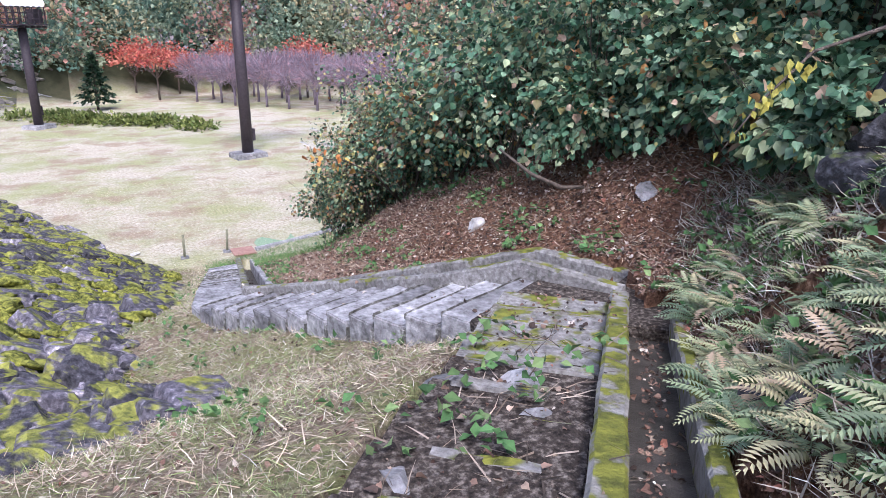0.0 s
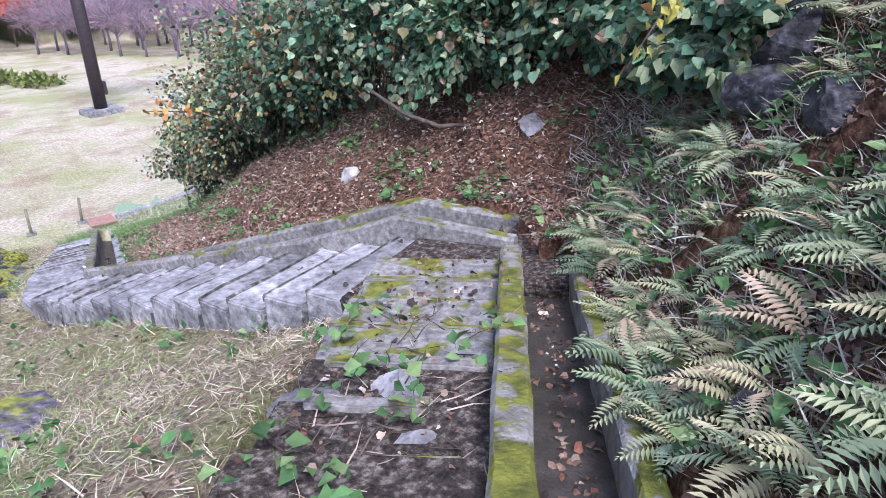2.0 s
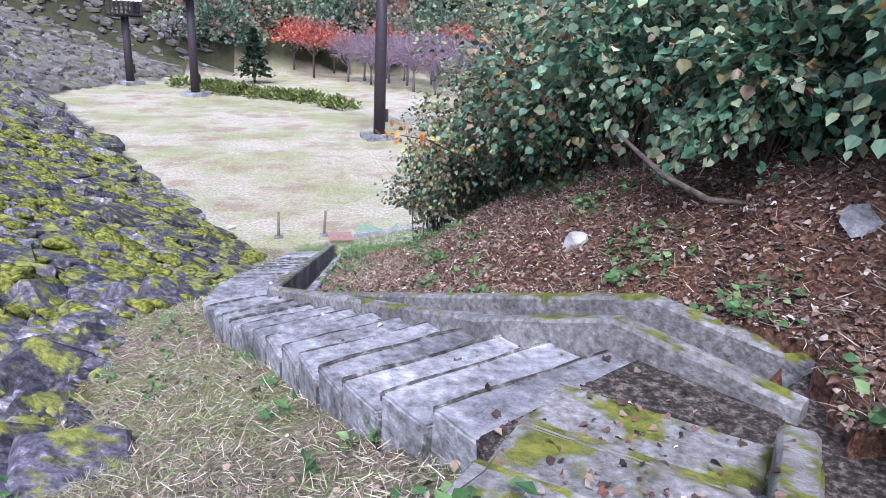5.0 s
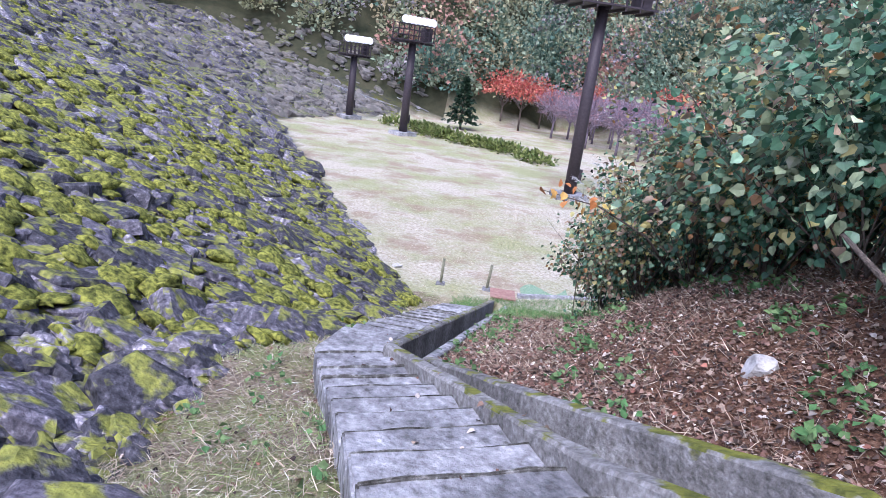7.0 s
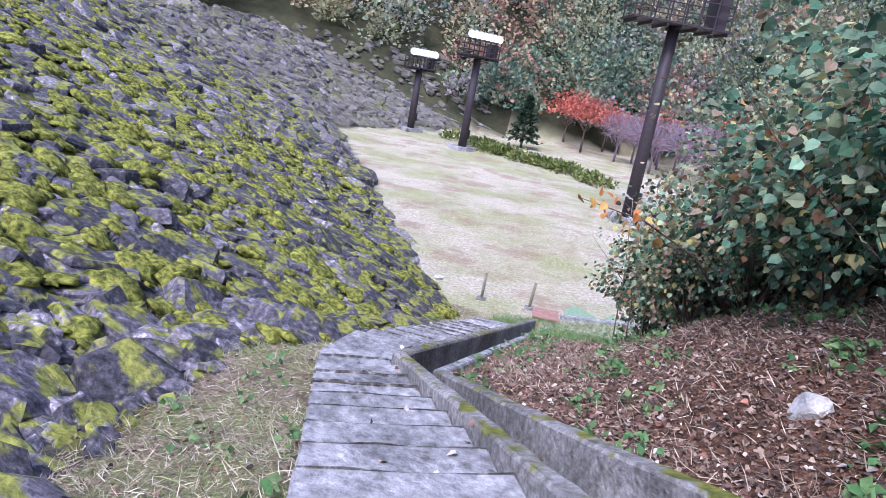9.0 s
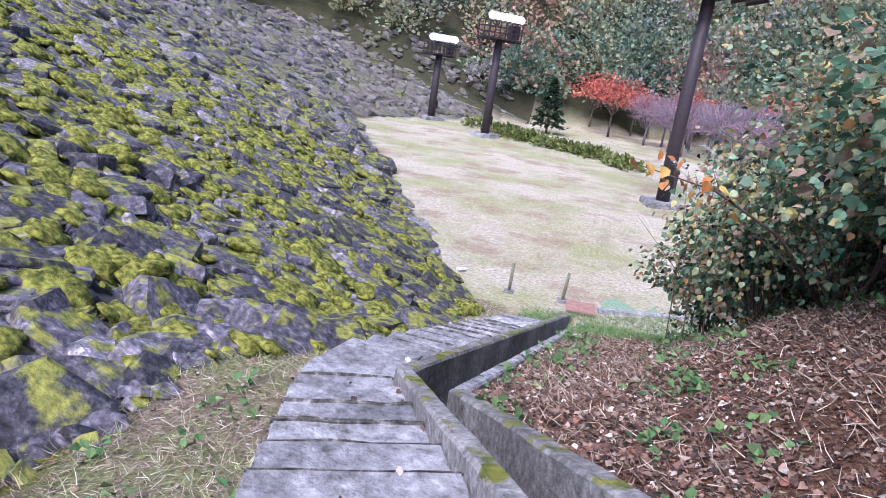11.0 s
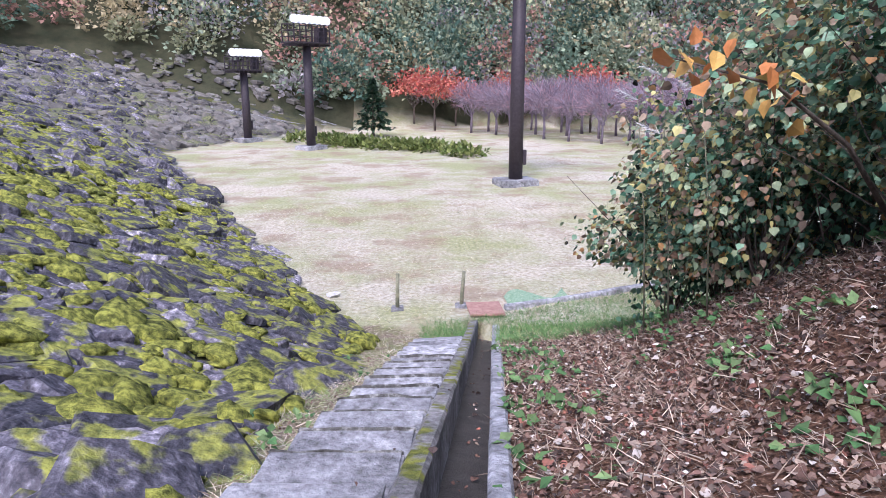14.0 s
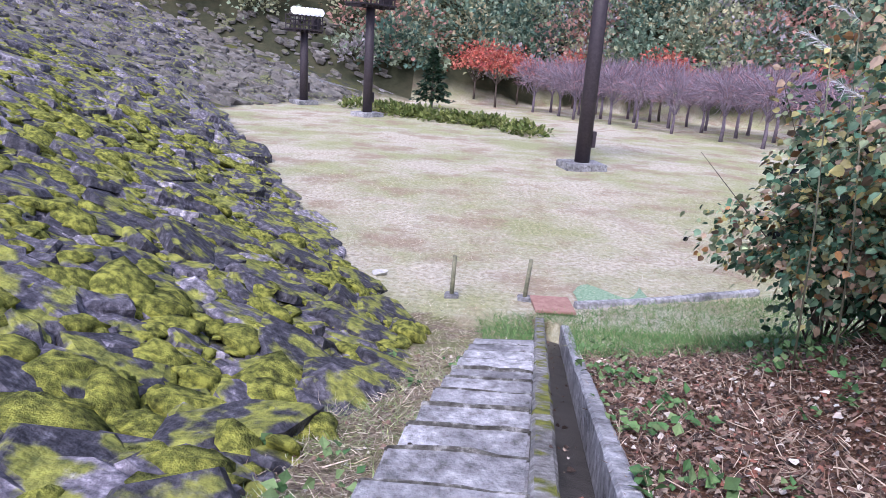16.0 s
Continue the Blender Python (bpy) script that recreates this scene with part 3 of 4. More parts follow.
for k, (sx, sy, sz) in enumerate(((-0.75, -7.5, 0.2), (-0.2, -7.75, 0.22), (-1.7, -8.75, 0.17), (-1.05, -8.75, 0.14), (-0.5, -8.25, 0.1), (-1.3, -8.2, 0.12))):
    thing("loose_stone", "pale broken stone lying on the steps", "stone", group="stones on the steps", mesh=stone_mesh("loose_stone", 30 + k, concrete, 0.5),
          turn=pose(sx, sy, terrain(np.array([sx]), np.array([sy]))[0][0] + 0.06, 5, 4, 40 * k) @ Matrix.Diagonal((sz, sz * 0.75, sz * 0.6, 1)))

# ---- the dam's stone facing ----
def slab(seed):
    """An angular quarry slab: an uneven outline, chipped arrises, a nearly flat face; vertices and triangles."""
    r = random.Random(seed)
    n = r.randint(6, 8)
    ang = sorted(2 * math.pi * (i + r.uniform(-0.32, 0.32)) / n for i in range(n))
    rad = [r.uniform(0.72, 1.15) for _ in range(n)]
    tx, ty, h = r.uniform(-0.12, 0.12), r.uniform(-0.12, 0.12), r.uniform(0.16, 0.3)
    ring = lambda k, z, t: [(math.cos(a) * q * k * r.uniform(0.95, 1.04), math.sin(a) * q * k * r.uniform(0.95, 1.04), z + t * (tx * math.cos(a) + ty * math.sin(a)) + t * r.uniform(-0.03, 0.03)) for a, q in zip(ang, rad)]
    vs = ring(1.0, -0.3, 0) + ring(1.0, h * 0.55, 1) + ring(0.86, h, 1) + ring(0.45, h * 1.05, 0.6) + [(0, 0, h * r.uniform(0.9, 1.15))]
    fs = []
    for k in range(3):
        for i in range(n):
            j = (i + 1) % n
            a, b, c, d = k * n + i, k * n + j, (k + 1) * n + j, (k + 1) * n + i
            fs += [(a, b, c), (a, c, d)]
    fs += [(3 * n + i, 3 * n + (i + 1) % n, 4 * n) for i in range(n)]
    return np.array(vs), np.array(fs)


TILT1 = Vector((-0.40 * DAM_N1[0], -0.40 * DAM_N1[1], 1)).normalized().to_track_quat("Z", "Y").to_matrix().to_4x4()
rock_tints = [(0.5, 0.5, 0.55), (0.8, 0.78, 0.85), (1.15, 1.1, 1.2), (1.9, 1.82, 1.9)]
rock_meshes = []
for k in range(14):
    v_, f_ = slab(100 + k)
    rock_meshes.append(mesh_of("stone", v_, f_, dam_rock, np.tile(rock_tints[(0, 0, 1, 1, 2, 0, 1, 3, 0, 2, 1, 0, 1, 2)[k]], (len(v_), 1))))
dam = thing("dam_slope", "rock-faced dam slope of dark slabs with yellow-green moss", "dam slope", kind="structure")


def dam_point(u, v):
    """u metres along the toe from the stairs, v metres up the slope in plan."""
    return DAM_P1[0] + DAM_N1[1] * u + DAM_N1[0] * v, DAM_P1[1] - DAM_N1[0] * u + DAM_N1[1] * v


placed = []
tries = 0
while len(placed) < 300 and tries < 12000:
    tries += 1
    u, v = rng.uniform(-20, 6), rng.uniform(-1.5, 8.5)
    x, y = dam_point(u, v)
    here = terrain(np.array([x]), np.array([y]))
    if here[3][0] < 0.03:
        continue
    big = len(placed) < 24
    s = rng.uniform(0.55, 0.95) if big else float(np.clip(rng.lognormal(-1.0, 0.55), 0.16, 0.8))
    if big and v > 5:
        continue
    if any((x - a) ** 2 + (y - b) ** 2 < (0.62 * (s + c)) ** 2 for a, b, c in placed):
        continue
    placed.append((x, y, s))
    z = float(here[0][0])
    m = Matrix.Translation((x, y, z + s * 0.08)) @ TILT1 @ pose(0, 0, 0, rng.normal(0, 9), rng.normal(0, 9), rng.uniform(0, 360)) @ Matrix.Diagonal((s, s * rng.uniform(0.5, 0.95), s * (0.45 if big else rng.uniform(0.5, 1.0)), 1))
    if big:
        m = Matrix.Translation((0, 0, 0.08)) @ m
    part("stone", rock_meshes[(0, 1, 5, 8, 11)[len(placed) % 5] if big else int(rng.integers(14))], dam, "", m)

# the rest of the facing, in one mesh
low = [slab(200 + k) for k in range(8)]
VS, FS, TS, cnt = [], [], [], 0


def spread(n, urange, vrange, smin, smax, pl, lift=0.0):
    global cnt
    u, v = rng.uniform(*urange, n), rng.uniform(*vrange, n)
    if pl == 1:
        x, y = DAM_P1[0] + DAM_N1[1] * u + DAM_N1[0] * v, DAM_P1[1] - DAM_N1[0] * u + DAM_N1[1] * v
        nrm = np.array([-0.40 * DAM_N1[0], -0.40 * DAM_N1[1], 1.0])
    else:
        x, y = DAM_P2[0] + DAM_N2[1] * u + DAM_N2[0] * v, DAM_P2[1] - DAM_N2[0] * u + DAM_N2[1] * v
        nrm = np.array([-0.32 * DAM_N2[0], -0.32 * DAM_N2[1], 1.0])
    z, off, hill, rub, far, p1 = terrain(x, y)
    ok = (rub > -0.01) & (z < CREST - 0.1) & (far < z - 0.05)
    x, y, z = x[ok], y[ok], z[ok]
    n = len(x)
    s = np.clip(rng.lognormal(0, 0.4, n) * (smin + smax) / 2, smin, smax * 1.6)
    yaw = rng.uniform(0, 2 * np.pi, n)
    nd = nrm + rng.normal(0, 0.2, (n, 3))
    nd /= np.linalg.norm(nd, axis=1, keepdims=True)
    tx = np.stack([np.cos(yaw), np.sin(yaw), np.zeros(n)], 1)
    ty = np.cross(nd, tx)
    ty /= np.linalg.norm(ty, axis=1, keepdims=True)
    tx = np.cross(ty, nd)
    R = np.stack([tx, ty * 0.75, nd * 0.8], 2)
    tint = np.array(rock_tints)[rng.choice(4, n, p=[0.34, 0.3, 0.22, 0.14])] if pl == 1 else pick([(0.62, 0.6, 0.58), (0.85, 0.83, 0.78), (1.05, 1.0, 0.94)], [1, 1, 0.6], n, 0.08)
    kind_ = rng.integers(8, size=n)
    for k in range(8):
        q = kind_ == k
        if not q.any():
            continue
        v_, f_, t_ = scatter(low[k][0], low[k][1], np.stack([x, y, z + 0.05 * s + lift], 1)[q], R[q], s[q], tint[q])
        VS.append(v_), FS.append(f_ + cnt), TS.append(t_)
        cnt += len(v_)


spread(5200, (-20, 8), (-2.5, 10), 0.09, 0.26, 1)
spread(4200, (-20, 26), (-1.5, 22), 0.25, 0.55, 1)
spread(3600, (15, 75), (0.3, 40), 0.45, 0.9, 1)

facing = part("rock_facing", mesh_of("rock_facing", np.concatenate(VS), np.concatenate(FS), dam_rock, np.concatenate(TS)), dam)
facing["kind"] = "stuff"
VS, FS, TS, cnt = [], [], [], 0
spread(9000, (-12, 50), (0.2, 32), 0.35, 0.6, 2)
far_facing = part("far_rock_facing", mesh_of("far_rock_facing", np.concatenate(VS), np.concatenate(FS), grey_rubble, np.concatenate(TS)), dam, "pale grey weathered rubble")
far_facing["kind"] = "stuff"
gro = thing("groin_kerb", "concrete groin strip where the dam meets the wood", "kerb", kind="structure")
part("strip", kerb("strip", [(-4.4, 80.4, 0.3), (-19.5, 82.2, 4.6), (-35.5, 84.4, 9.15)], 0.9, 1.5, concrete, 2.0, 0.05), gro)
part("strip", kerb("strip", [(gx_, gy_, zat(gx_, gy_) + 0.35) for gx_, gy_ in ((-6.0, 80.0), (-9.0, 78.4), (-12.0, 77.0), (-15.0, 75.7), (-18.0, 74.5))], 0.3, 0.7, concrete, 2.0, 0.04), gro)


# ---- floodlight masts ----
def mast(x, y, height, wide, turn):
    z = zat(x, y)
    m = thing("floodlight_mast", "tall dark-brown steel mast with a caged lamp platform", "floodlight mast", turn=pose(x, y, z, 0, 0, turn), group="masts round the field")
    part("base", box_mesh("base", 2.1, 1.7, 0.7, concrete, 0.05), m, "grey concrete plinth")
    part("pole", tube("pole", [(0, 0, 0.2), (0, 0, height * 0.5), (0, 0, height)], [0.38, 0.36, 0.33], steel, 20), m)
    part("control_box", box_mesh("control_box", 0.22, 0.3, 0.8, steel, 0.02), m, "black switch box", Matrix.Translation((0.45, 0, 1.5)))
    deck = part("deck", box_mesh("deck", wide, wide * 0.5, 0.12, steel, 0.02), m, "", Matrix.Translation((0, 0, height + 0.06)))
    for i in range(7):
        part("joist", box_mesh("joist", 0.06, wide * 0.5, 0.16, steel, 0), m, "", Matrix.Translation(((i - 3) * wide / 6.6, 0, height - 0.1)))
    h = wide * 0.36
    for side in (-1, 1):
        for i in range(7):
            part("upright", box_mesh("upright", 0.07, 0.07, h, steel, 0), m, "", Matrix.Translation(((i - 3) * wide / 6.2, side * wide * 0.2, height + 0.12 + h / 2)))
        for k in (0.3, 0.65, 1.0):
            part("rail", box_mesh("rail", wide, 0.06, 0.06, steel, 0), m, "", Matrix.Translation((0, side * wide * 0.2, height + 0.12 + h * k)))
    for side in (-1, 1):
        for k in (0.3, 0.65, 1.0):
            part("rail", box_mesh("rail", 0.06, wide * 0.4, 0.06, steel, 0), m, "", Matrix.Translation((side * wide * 0.49, 0, height + 0.12 + h * k)))
    part("cabinet", box_mesh("cabinet", wide * 0.1, wide * 0.34, h * 0.85, steel, 0.02), m, "dark steel cabinet", Matrix.Translation((wide * 0.4, 0, height + 0.15 + h * 0.43)))
    for i in range(7):
        lx = (i - 3) * wide / 7.0
        lp = tube("lamp", [(0, 0.32, 0), (0, 0.05, 0), (0, -0.12, 0)], [0.14, 0.26, 0.38], lamp_white, 14)
        part("lamp", lp, m, "white floodlight head", pose(lx, -wide * 0.15, height + 0.12 + h + 0.3, -20, 0, -20))
    return m


mast(6.95, 35.3, 11.5, 5.6, 10)
mast(-5.95, 56.5, 8.4, 3.7, 45)
mast(-12.5, 64.5, 6.4, 3.1, 45)


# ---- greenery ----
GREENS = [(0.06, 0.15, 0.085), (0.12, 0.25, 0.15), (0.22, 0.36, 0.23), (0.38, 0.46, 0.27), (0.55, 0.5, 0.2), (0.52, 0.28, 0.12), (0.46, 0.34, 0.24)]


def leaf_cloud(n, center, radii, sizes, palette, weights, hollow=0.72, droop=0.5, bottom=-0.55, lumps=0.28, seed=0, broad=False, spread_=0.25, tuft=False):
    """Leaves on the lumpy shell of a crown, tips outwards and drooping."""
    d = rng.normal(0, 1, (n, 3))
    d /= np.linalg.norm(d, axis=1, keepdims=True)
    d = d[d[:, 2] > bottom]
    n = len(d)
    lump = 1 + lumps * (np.sin(4.3 * d[:, 0] + seed) * np.sin(3.7 * d[:, 1] + 1.7 * seed) + 0.6 * np.sin(7.1 * d[:, 2] + 5.3 * d[:, 0] + seed))
    r = rng.uniform(hollow, 1.06, n) * lump
    at = np.array(center) + d * np.array(radii) * r[:, None]
    way = d + rng.normal(0, 0.55, (n, 3)) - np.array([0, 0, droop])
    rot = frames_of(way, rng.normal(0, 0.8, n))
    return scatter(ROUND_V if broad else TUFT_V if tuft else LEAF_V, ROUND_F if broad else TUFT_F if tuft else LEAF_F, at, rot, rng.uniform(*sizes, n), pick(palette, weights, n, spread_))


def stems(name, base, tops, r0, mat, sides=6):
    bm_v, bm_f, c = [], [], 0
    for top in tops:
        mid = (np.array(base) + np.array(top)) / 2 + rng.normal(0, 0.18, 3)
        pts = [np.array(base) + rng.normal(0, 0.06, 3), mid, np.array(top)]
        for i, p in enumerate(pts):
            for k in range(sides):
                a = 2 * math.pi * k / sides
                r = r0 * (1 - 0.4 * i)
                bm_v.append(p + np.array([math.cos(a) * r, math.sin(a) * r, 0]))
        for i in range(2):
            for k in range(sides):
                a, b = c + i * sides + k, c + i * sides + (k + 1) % sides
                bm_f.append((a, b, b + sides, a + sides))
        c += 3 * sides
    return mesh_of(name, np.array(bm_v), np.array(bm_f), mat, smooth=True)


def leafy(name, arrays, parent, label=""):
    v, f, t = arrays
    return part(name, mesh_of(name, v, f, leaf, t), parent, label)


BUSHES = [(4.0, 8.4, 1.0, 1.25), (4.3, 6.7, 1.3, 1.2), (4.6, 4.6, 1.5, 1.15), (4.9, 2.6, 1.5, 0.9), (4.9, -2.3, 0.95, 0.9), (5.4, -3.9, 1.0, 0.9), (5.1, -5.4, 0.95, 0.9), (4.6, -6.4, 0.8, 0.9), (3.95, -7.1, 0.6, 0.9), (6.0, -5.0, 1.1, 1.0), (4.9, 0.4, 1.7, 0.95), (5.7, -1.6, 1.8, 1.1), (6.7, -3.4, 1.9, 1.2), (7.0, 0.6, 2.2, 0.8),
          (6.2, 3.4, 2.1, 0.95), (5.4, 6.6, 1.7, 1.3), (8.8, -2.2, 2.4, 1.1), (8.6, 2.0, 2.4, 0.8), (6.4, -5.6, 1.7, 1.2), (8.6, -5.2, 2.3, 1.2), (7.4, 5.4, 2.0, 1.2), (5.0, 8.9, 1.2, 1.4), (5.6, -7.6, 1.5, 1.0), (7.4, -8.2, 2.0, 1.0),
          (4.6, 7.6, 1.0, 0.8), (5.2, 5.4, 1.2, 0.8), (5.6, 3.6, 1.2, 0.7), (6.4, 7.6, 1.3, 0.9)]
for k, (bx, by, br, tall) in enumerate(BUSHES):
    z = zat(bx, by)
    autumn = 1.0 if by > 2 else 0.25
    ob = thing("shrub", "dense vine-hung shrub turning from green to ochre" if autumn == 1 else "dense dark green broad-leaved shrub on the bank", "shrub", (bx, by, z), group="shrubs on the bank")
    tops = [(rng.normal(0, br * 0.6), rng.normal(0, br * 0.6), br * tall * rng.uniform(0.5, 1.9)) for _ in range(26)]
    part("stem_mass", stems("stem_mass", (0, 0, -0.1), tops, 0.018, bark), ob, "thin tangled brown stems")
    w = [0.8, 1.6, 2.8, 3.4, 2.2, 0.7, 2.6] if by > 4 else [1.4, 2.4, 2.8, 2.8, 1.5 * autumn, 0.6 * autumn, 2.0 * autumn]
    vines = leaf_cloud(6000 if by > 4 else 3600, (0, 0, br * tall * 1.0), (br, br, br * tall), (0.05, 0.12) if by > 4 else (0.07, 0.18), GREENS, w, 0.62, 0.6, -0.42 if by > -2 else -0.75, 0.5, k, True, 0.4)
    # Inner fill in the darkest greens: the hollow's shade put into leaf colour.
    shade_fill = leaf_cloud(900, (0, 0, br * tall * 0.85), (br * 0.8, br * 0.8, br * tall * 0.9), (0.06, 0.13), GREENS[:3], [2, 1, 0.4], 0.2, 0.3, -0.8, 0.4, k + 5, True)
    leafy("leaves", (np.concatenate([vines[0], shade_fill[0]]), np.concatenate([vines[1], shade_fill[1] + len(vines[0])]), np.concatenate([vines[2], shade_fill[2]])), ob)

snag = thing("fallen_branch", "bare curved branch caught in the shrubs", "branch", (3.55, -2.2, -0.15))
part("limb", tube("limb", [(-0.3, 0.3, 6.75), (0.1, -0.1, 6.35), (0.5, -0.4, 6.15), (0.85, -0.55, 6.15)], [0.018, 0.035, 0.04, 0.03], bark, 8), snag)

# orange sprig and pale plumes at the shrub's end
sprig = thing("orange_sprig", "thin overhanging twig with orange autumn leaves", "branch", (4.1, 4.6, 0))
TWIG = np.array([(0.3, 0.0, zat(4.4, 4.6)), (-0.6, -0.3, 5.0), (-1.6, -0.8, 5.5), (-2.6, -1.1, 5.7)])
part("twig", tube("twig", [tuple(p) for p in TWIG], [0.03, 0.022, 0.014, 0.005], bark, 6), sprig)
tt = rng.uniform(1.6, 3.0, 26)
at_ = np.array([TWIG[min(int(t), 2)] + (TWIG[min(int(t), 2) + 1] - TWIG[min(int(t), 2)]) * (t - min(int(t), 2)) for t in tt]) + rng.normal(0, 0.1, (26, 3))
leafy("leaves", scatter(ROUND_V, ROUND_F, at_, frames_of(rng.normal(0, 0.7, (26, 3)) - np.array([0.3, 0, 0.5]), rng.normal(0, 0.8, 26)), rng.uniform(0.1, 0.2, 26), pick([(0.75, 0.3, 0.1), (0.8, 0.48, 0.14)], [1, 1], 26)), sprig, "orange leaves")

yb = thing("yellow_branch", "overhanging twig with translucent yellow leaves", "branch", (1.37, -8.23, 0))
part("twig", tube("twig", [(1.6, -0.5, 8.8), (0.35, -0.1, 8.4), (0.0, 0.0, 8.06), (-0.28, 0.05, 7.72)], [0.02, 0.012, 0.009, 0.005], bark, 6), yb)
pts_ = np.array([(0.35, -0.1, 8.4), (0.0, 0.0, 8.06), (-0.28, 0.05, 7.72)])
tt = rng.uniform(0, 2, 34)
at_ = np.array([pts_[int(t)] + (pts_[min(int(t) + 1, 2)] - pts_[int(t)]) * (t % 1) for t in tt]) + rng.normal(0, 0.05, (34, 3))
leafy("leaves", scatter(LEAF_V, LEAF_F, at_, frames_of(rng.normal(0, 0.4, (34, 3)) - np.array([0, 0, 1.0]), rng.normal(0, 1, 34)), rng.uniform(0.06, 0.11, 34), pick([(0.75, 0.68, 0.16), (0.62, 0.6, 0.16)], [1, 1], 34, 0.15)), yb, "yellow leaves")

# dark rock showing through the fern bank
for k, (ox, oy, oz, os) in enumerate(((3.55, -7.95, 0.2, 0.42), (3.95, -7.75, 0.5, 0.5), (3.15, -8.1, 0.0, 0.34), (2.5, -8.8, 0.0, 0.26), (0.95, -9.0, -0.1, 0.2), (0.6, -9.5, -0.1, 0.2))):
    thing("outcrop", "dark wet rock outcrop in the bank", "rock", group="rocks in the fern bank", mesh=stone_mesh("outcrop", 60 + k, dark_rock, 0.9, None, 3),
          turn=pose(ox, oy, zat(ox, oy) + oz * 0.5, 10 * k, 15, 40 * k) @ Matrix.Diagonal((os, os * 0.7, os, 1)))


# ---- ferns ----
def frond_mesh(tint_):
    vs, fs, ts, c = [], [], [], 0
    n = 15
    for i in range(n):
        t = i / n
        y, z = 0.04 + 0.95 * t, 0.55 * t - 0.62 * t * t
        w = 0.24 * math.sin(math.pi * min(1, 0.12 + t * 0.92)) ** 0.8
        for s in (-1, 1):
            quad = [(0, y - 0.012, z), (s * w * 0.5, y + 0.006, z + 0.012), (s * w, y + 0.075, z - 0.03), (s * w * 0.45, y + 0.066, z + 0.004)]
            vs += quad
            fs.append((c, c + 1, c + 2, c + 3))
            c += 4
            ts += [tint_] * 4
    vs += [(-0.008, 0, 0), (0.008, 0, 0), (0.004, 0.9, 0.0), (-0.004, 0.9, 0.0)]
    fs.append((c, c + 1, c + 2, c + 3))
    ts += [(0.2, 0.14, 0.06)] * 4
    return mesh_of("frond", vs, fs, leaf, ts)


fronds = [frond_mesh(t) for t in ((0.42, 0.52, 0.32), (0.55, 0.6, 0.36), (0.72, 0.68, 0.42), (0.32, 0.44, 0.28), (0.68, 0.54, 0.38))]
for k in range(300):
    s_, d_ = rng.uniform(-1.0, 9.0), 0.85 + 3.2 * rng.uniform(0, 1) ** 1.2
    fx, fy = 2.0 - 0.686 * s_ + 0.728 * d_, -6.2 - 0.728 * s_ - 0.686 * d_
    fz = zat(fx, fy)
    fe = thing("fern", "green arching fern rooted in the bank", "fern", turn=pose(fx, fy, fz, 0, 0, 46 + rng.normal(0, 35)), group="ferns on the bank")
    size = rng.uniform(0.24, 0.5)
    for i in range(7):
        part("frond", fronds[int(rng.choice(5, p=[0.3, 0.25, 0.15, 0.2, 0.1]))], fe, "", pose(0, 0, 0.02, rng.uniform(-20, 30), rng.normal(0, 8), (i - 3) * 34 + rng.normal(0, 12)) @ Matrix.Scale(size * rng.uniform(0.75, 1.1), 4))


# ---- litter, grass and herbs ----
def strewn(name, label, category, n, xr, yr, keep, make, lift=0.02):
    x, y = rng.uniform(*xr, n), rng.uniform(*yr, n)
    z, off, hill, rub, far, p1 = terrain(x, y)
    bad = inside(x, y, FOOT_A) | inside(x, y, FOOT_B) | inside(x, y, FOOT_C)
    ok = keep(x, y, off, hill, rub) & ~bad
    at = np.stack([x, y, z + lift], 1)[ok]
    v, f, t = make(at)
    return thing(name, label, category, kind="stuff", mesh=mesh_of(name, v, f, straw, t))


def fallen(at):
    n = len(at)
    way = np.c_[rng.normal(0, 1, (n, 2)), rng.normal(0, 0.3, n)]
    rot = frames_of(way, rng.normal(0, 0.5, n))
    return scatter(ROUND_V * np.array([1.0, 1, 2.4]), ROUND_F, at, rot, 0.025 + 0.055 * rng.uniform(0, 1, n) ** 2.0,
                   pick([(0.19, 0.11, 0.085), (0.28, 0.185, 0.14), (0.40, 0.31, 0.24), (0.66, 0.59, 0.52), (0.32, 0.14, 0.10), (0.085, 0.06, 0.05)], [3, 3, 2.2, 0.9, 0.6, 3.2], n))


def blades(pal, wts, lo, hi, flat=0.7):
    def make(at):
        n = len(at)
        way = np.c_[rng.normal(0, flat, (n, 2)), np.abs(rng.normal(0.6, 0.3, n))]
        return scatter(BLADE_V * np.array([0.8, 1, 1]), BLADE_F, at, frames_of(way, rng.uniform(0, 6.28, n)), rng.uniform(lo, hi, n), pick(pal, wts, n))
    return make


def herb(at):
    n = len(at) * 7
    at = np.repeat(at, 7, axis=0) + rng.normal(0, 0.07, (n, 3)) * np.array([1, 1, 0.5]) + np.array([0, 0, 0.07])
    way = np.c_[rng.normal(0, 1, (n, 2)), rng.normal(0.35, 0.4, n)]
    return scatter(LEAF_V, LEAF_F, at, frames_of(way, rng.normal(0, 0.6, n)), rng.uniform(0.06, 0.14, n), pick([(0.09, 0.2, 0.07), (0.14, 0.25, 0.09), (0.2, 0.3, 0.12)], [1, 1, 0.6], n))


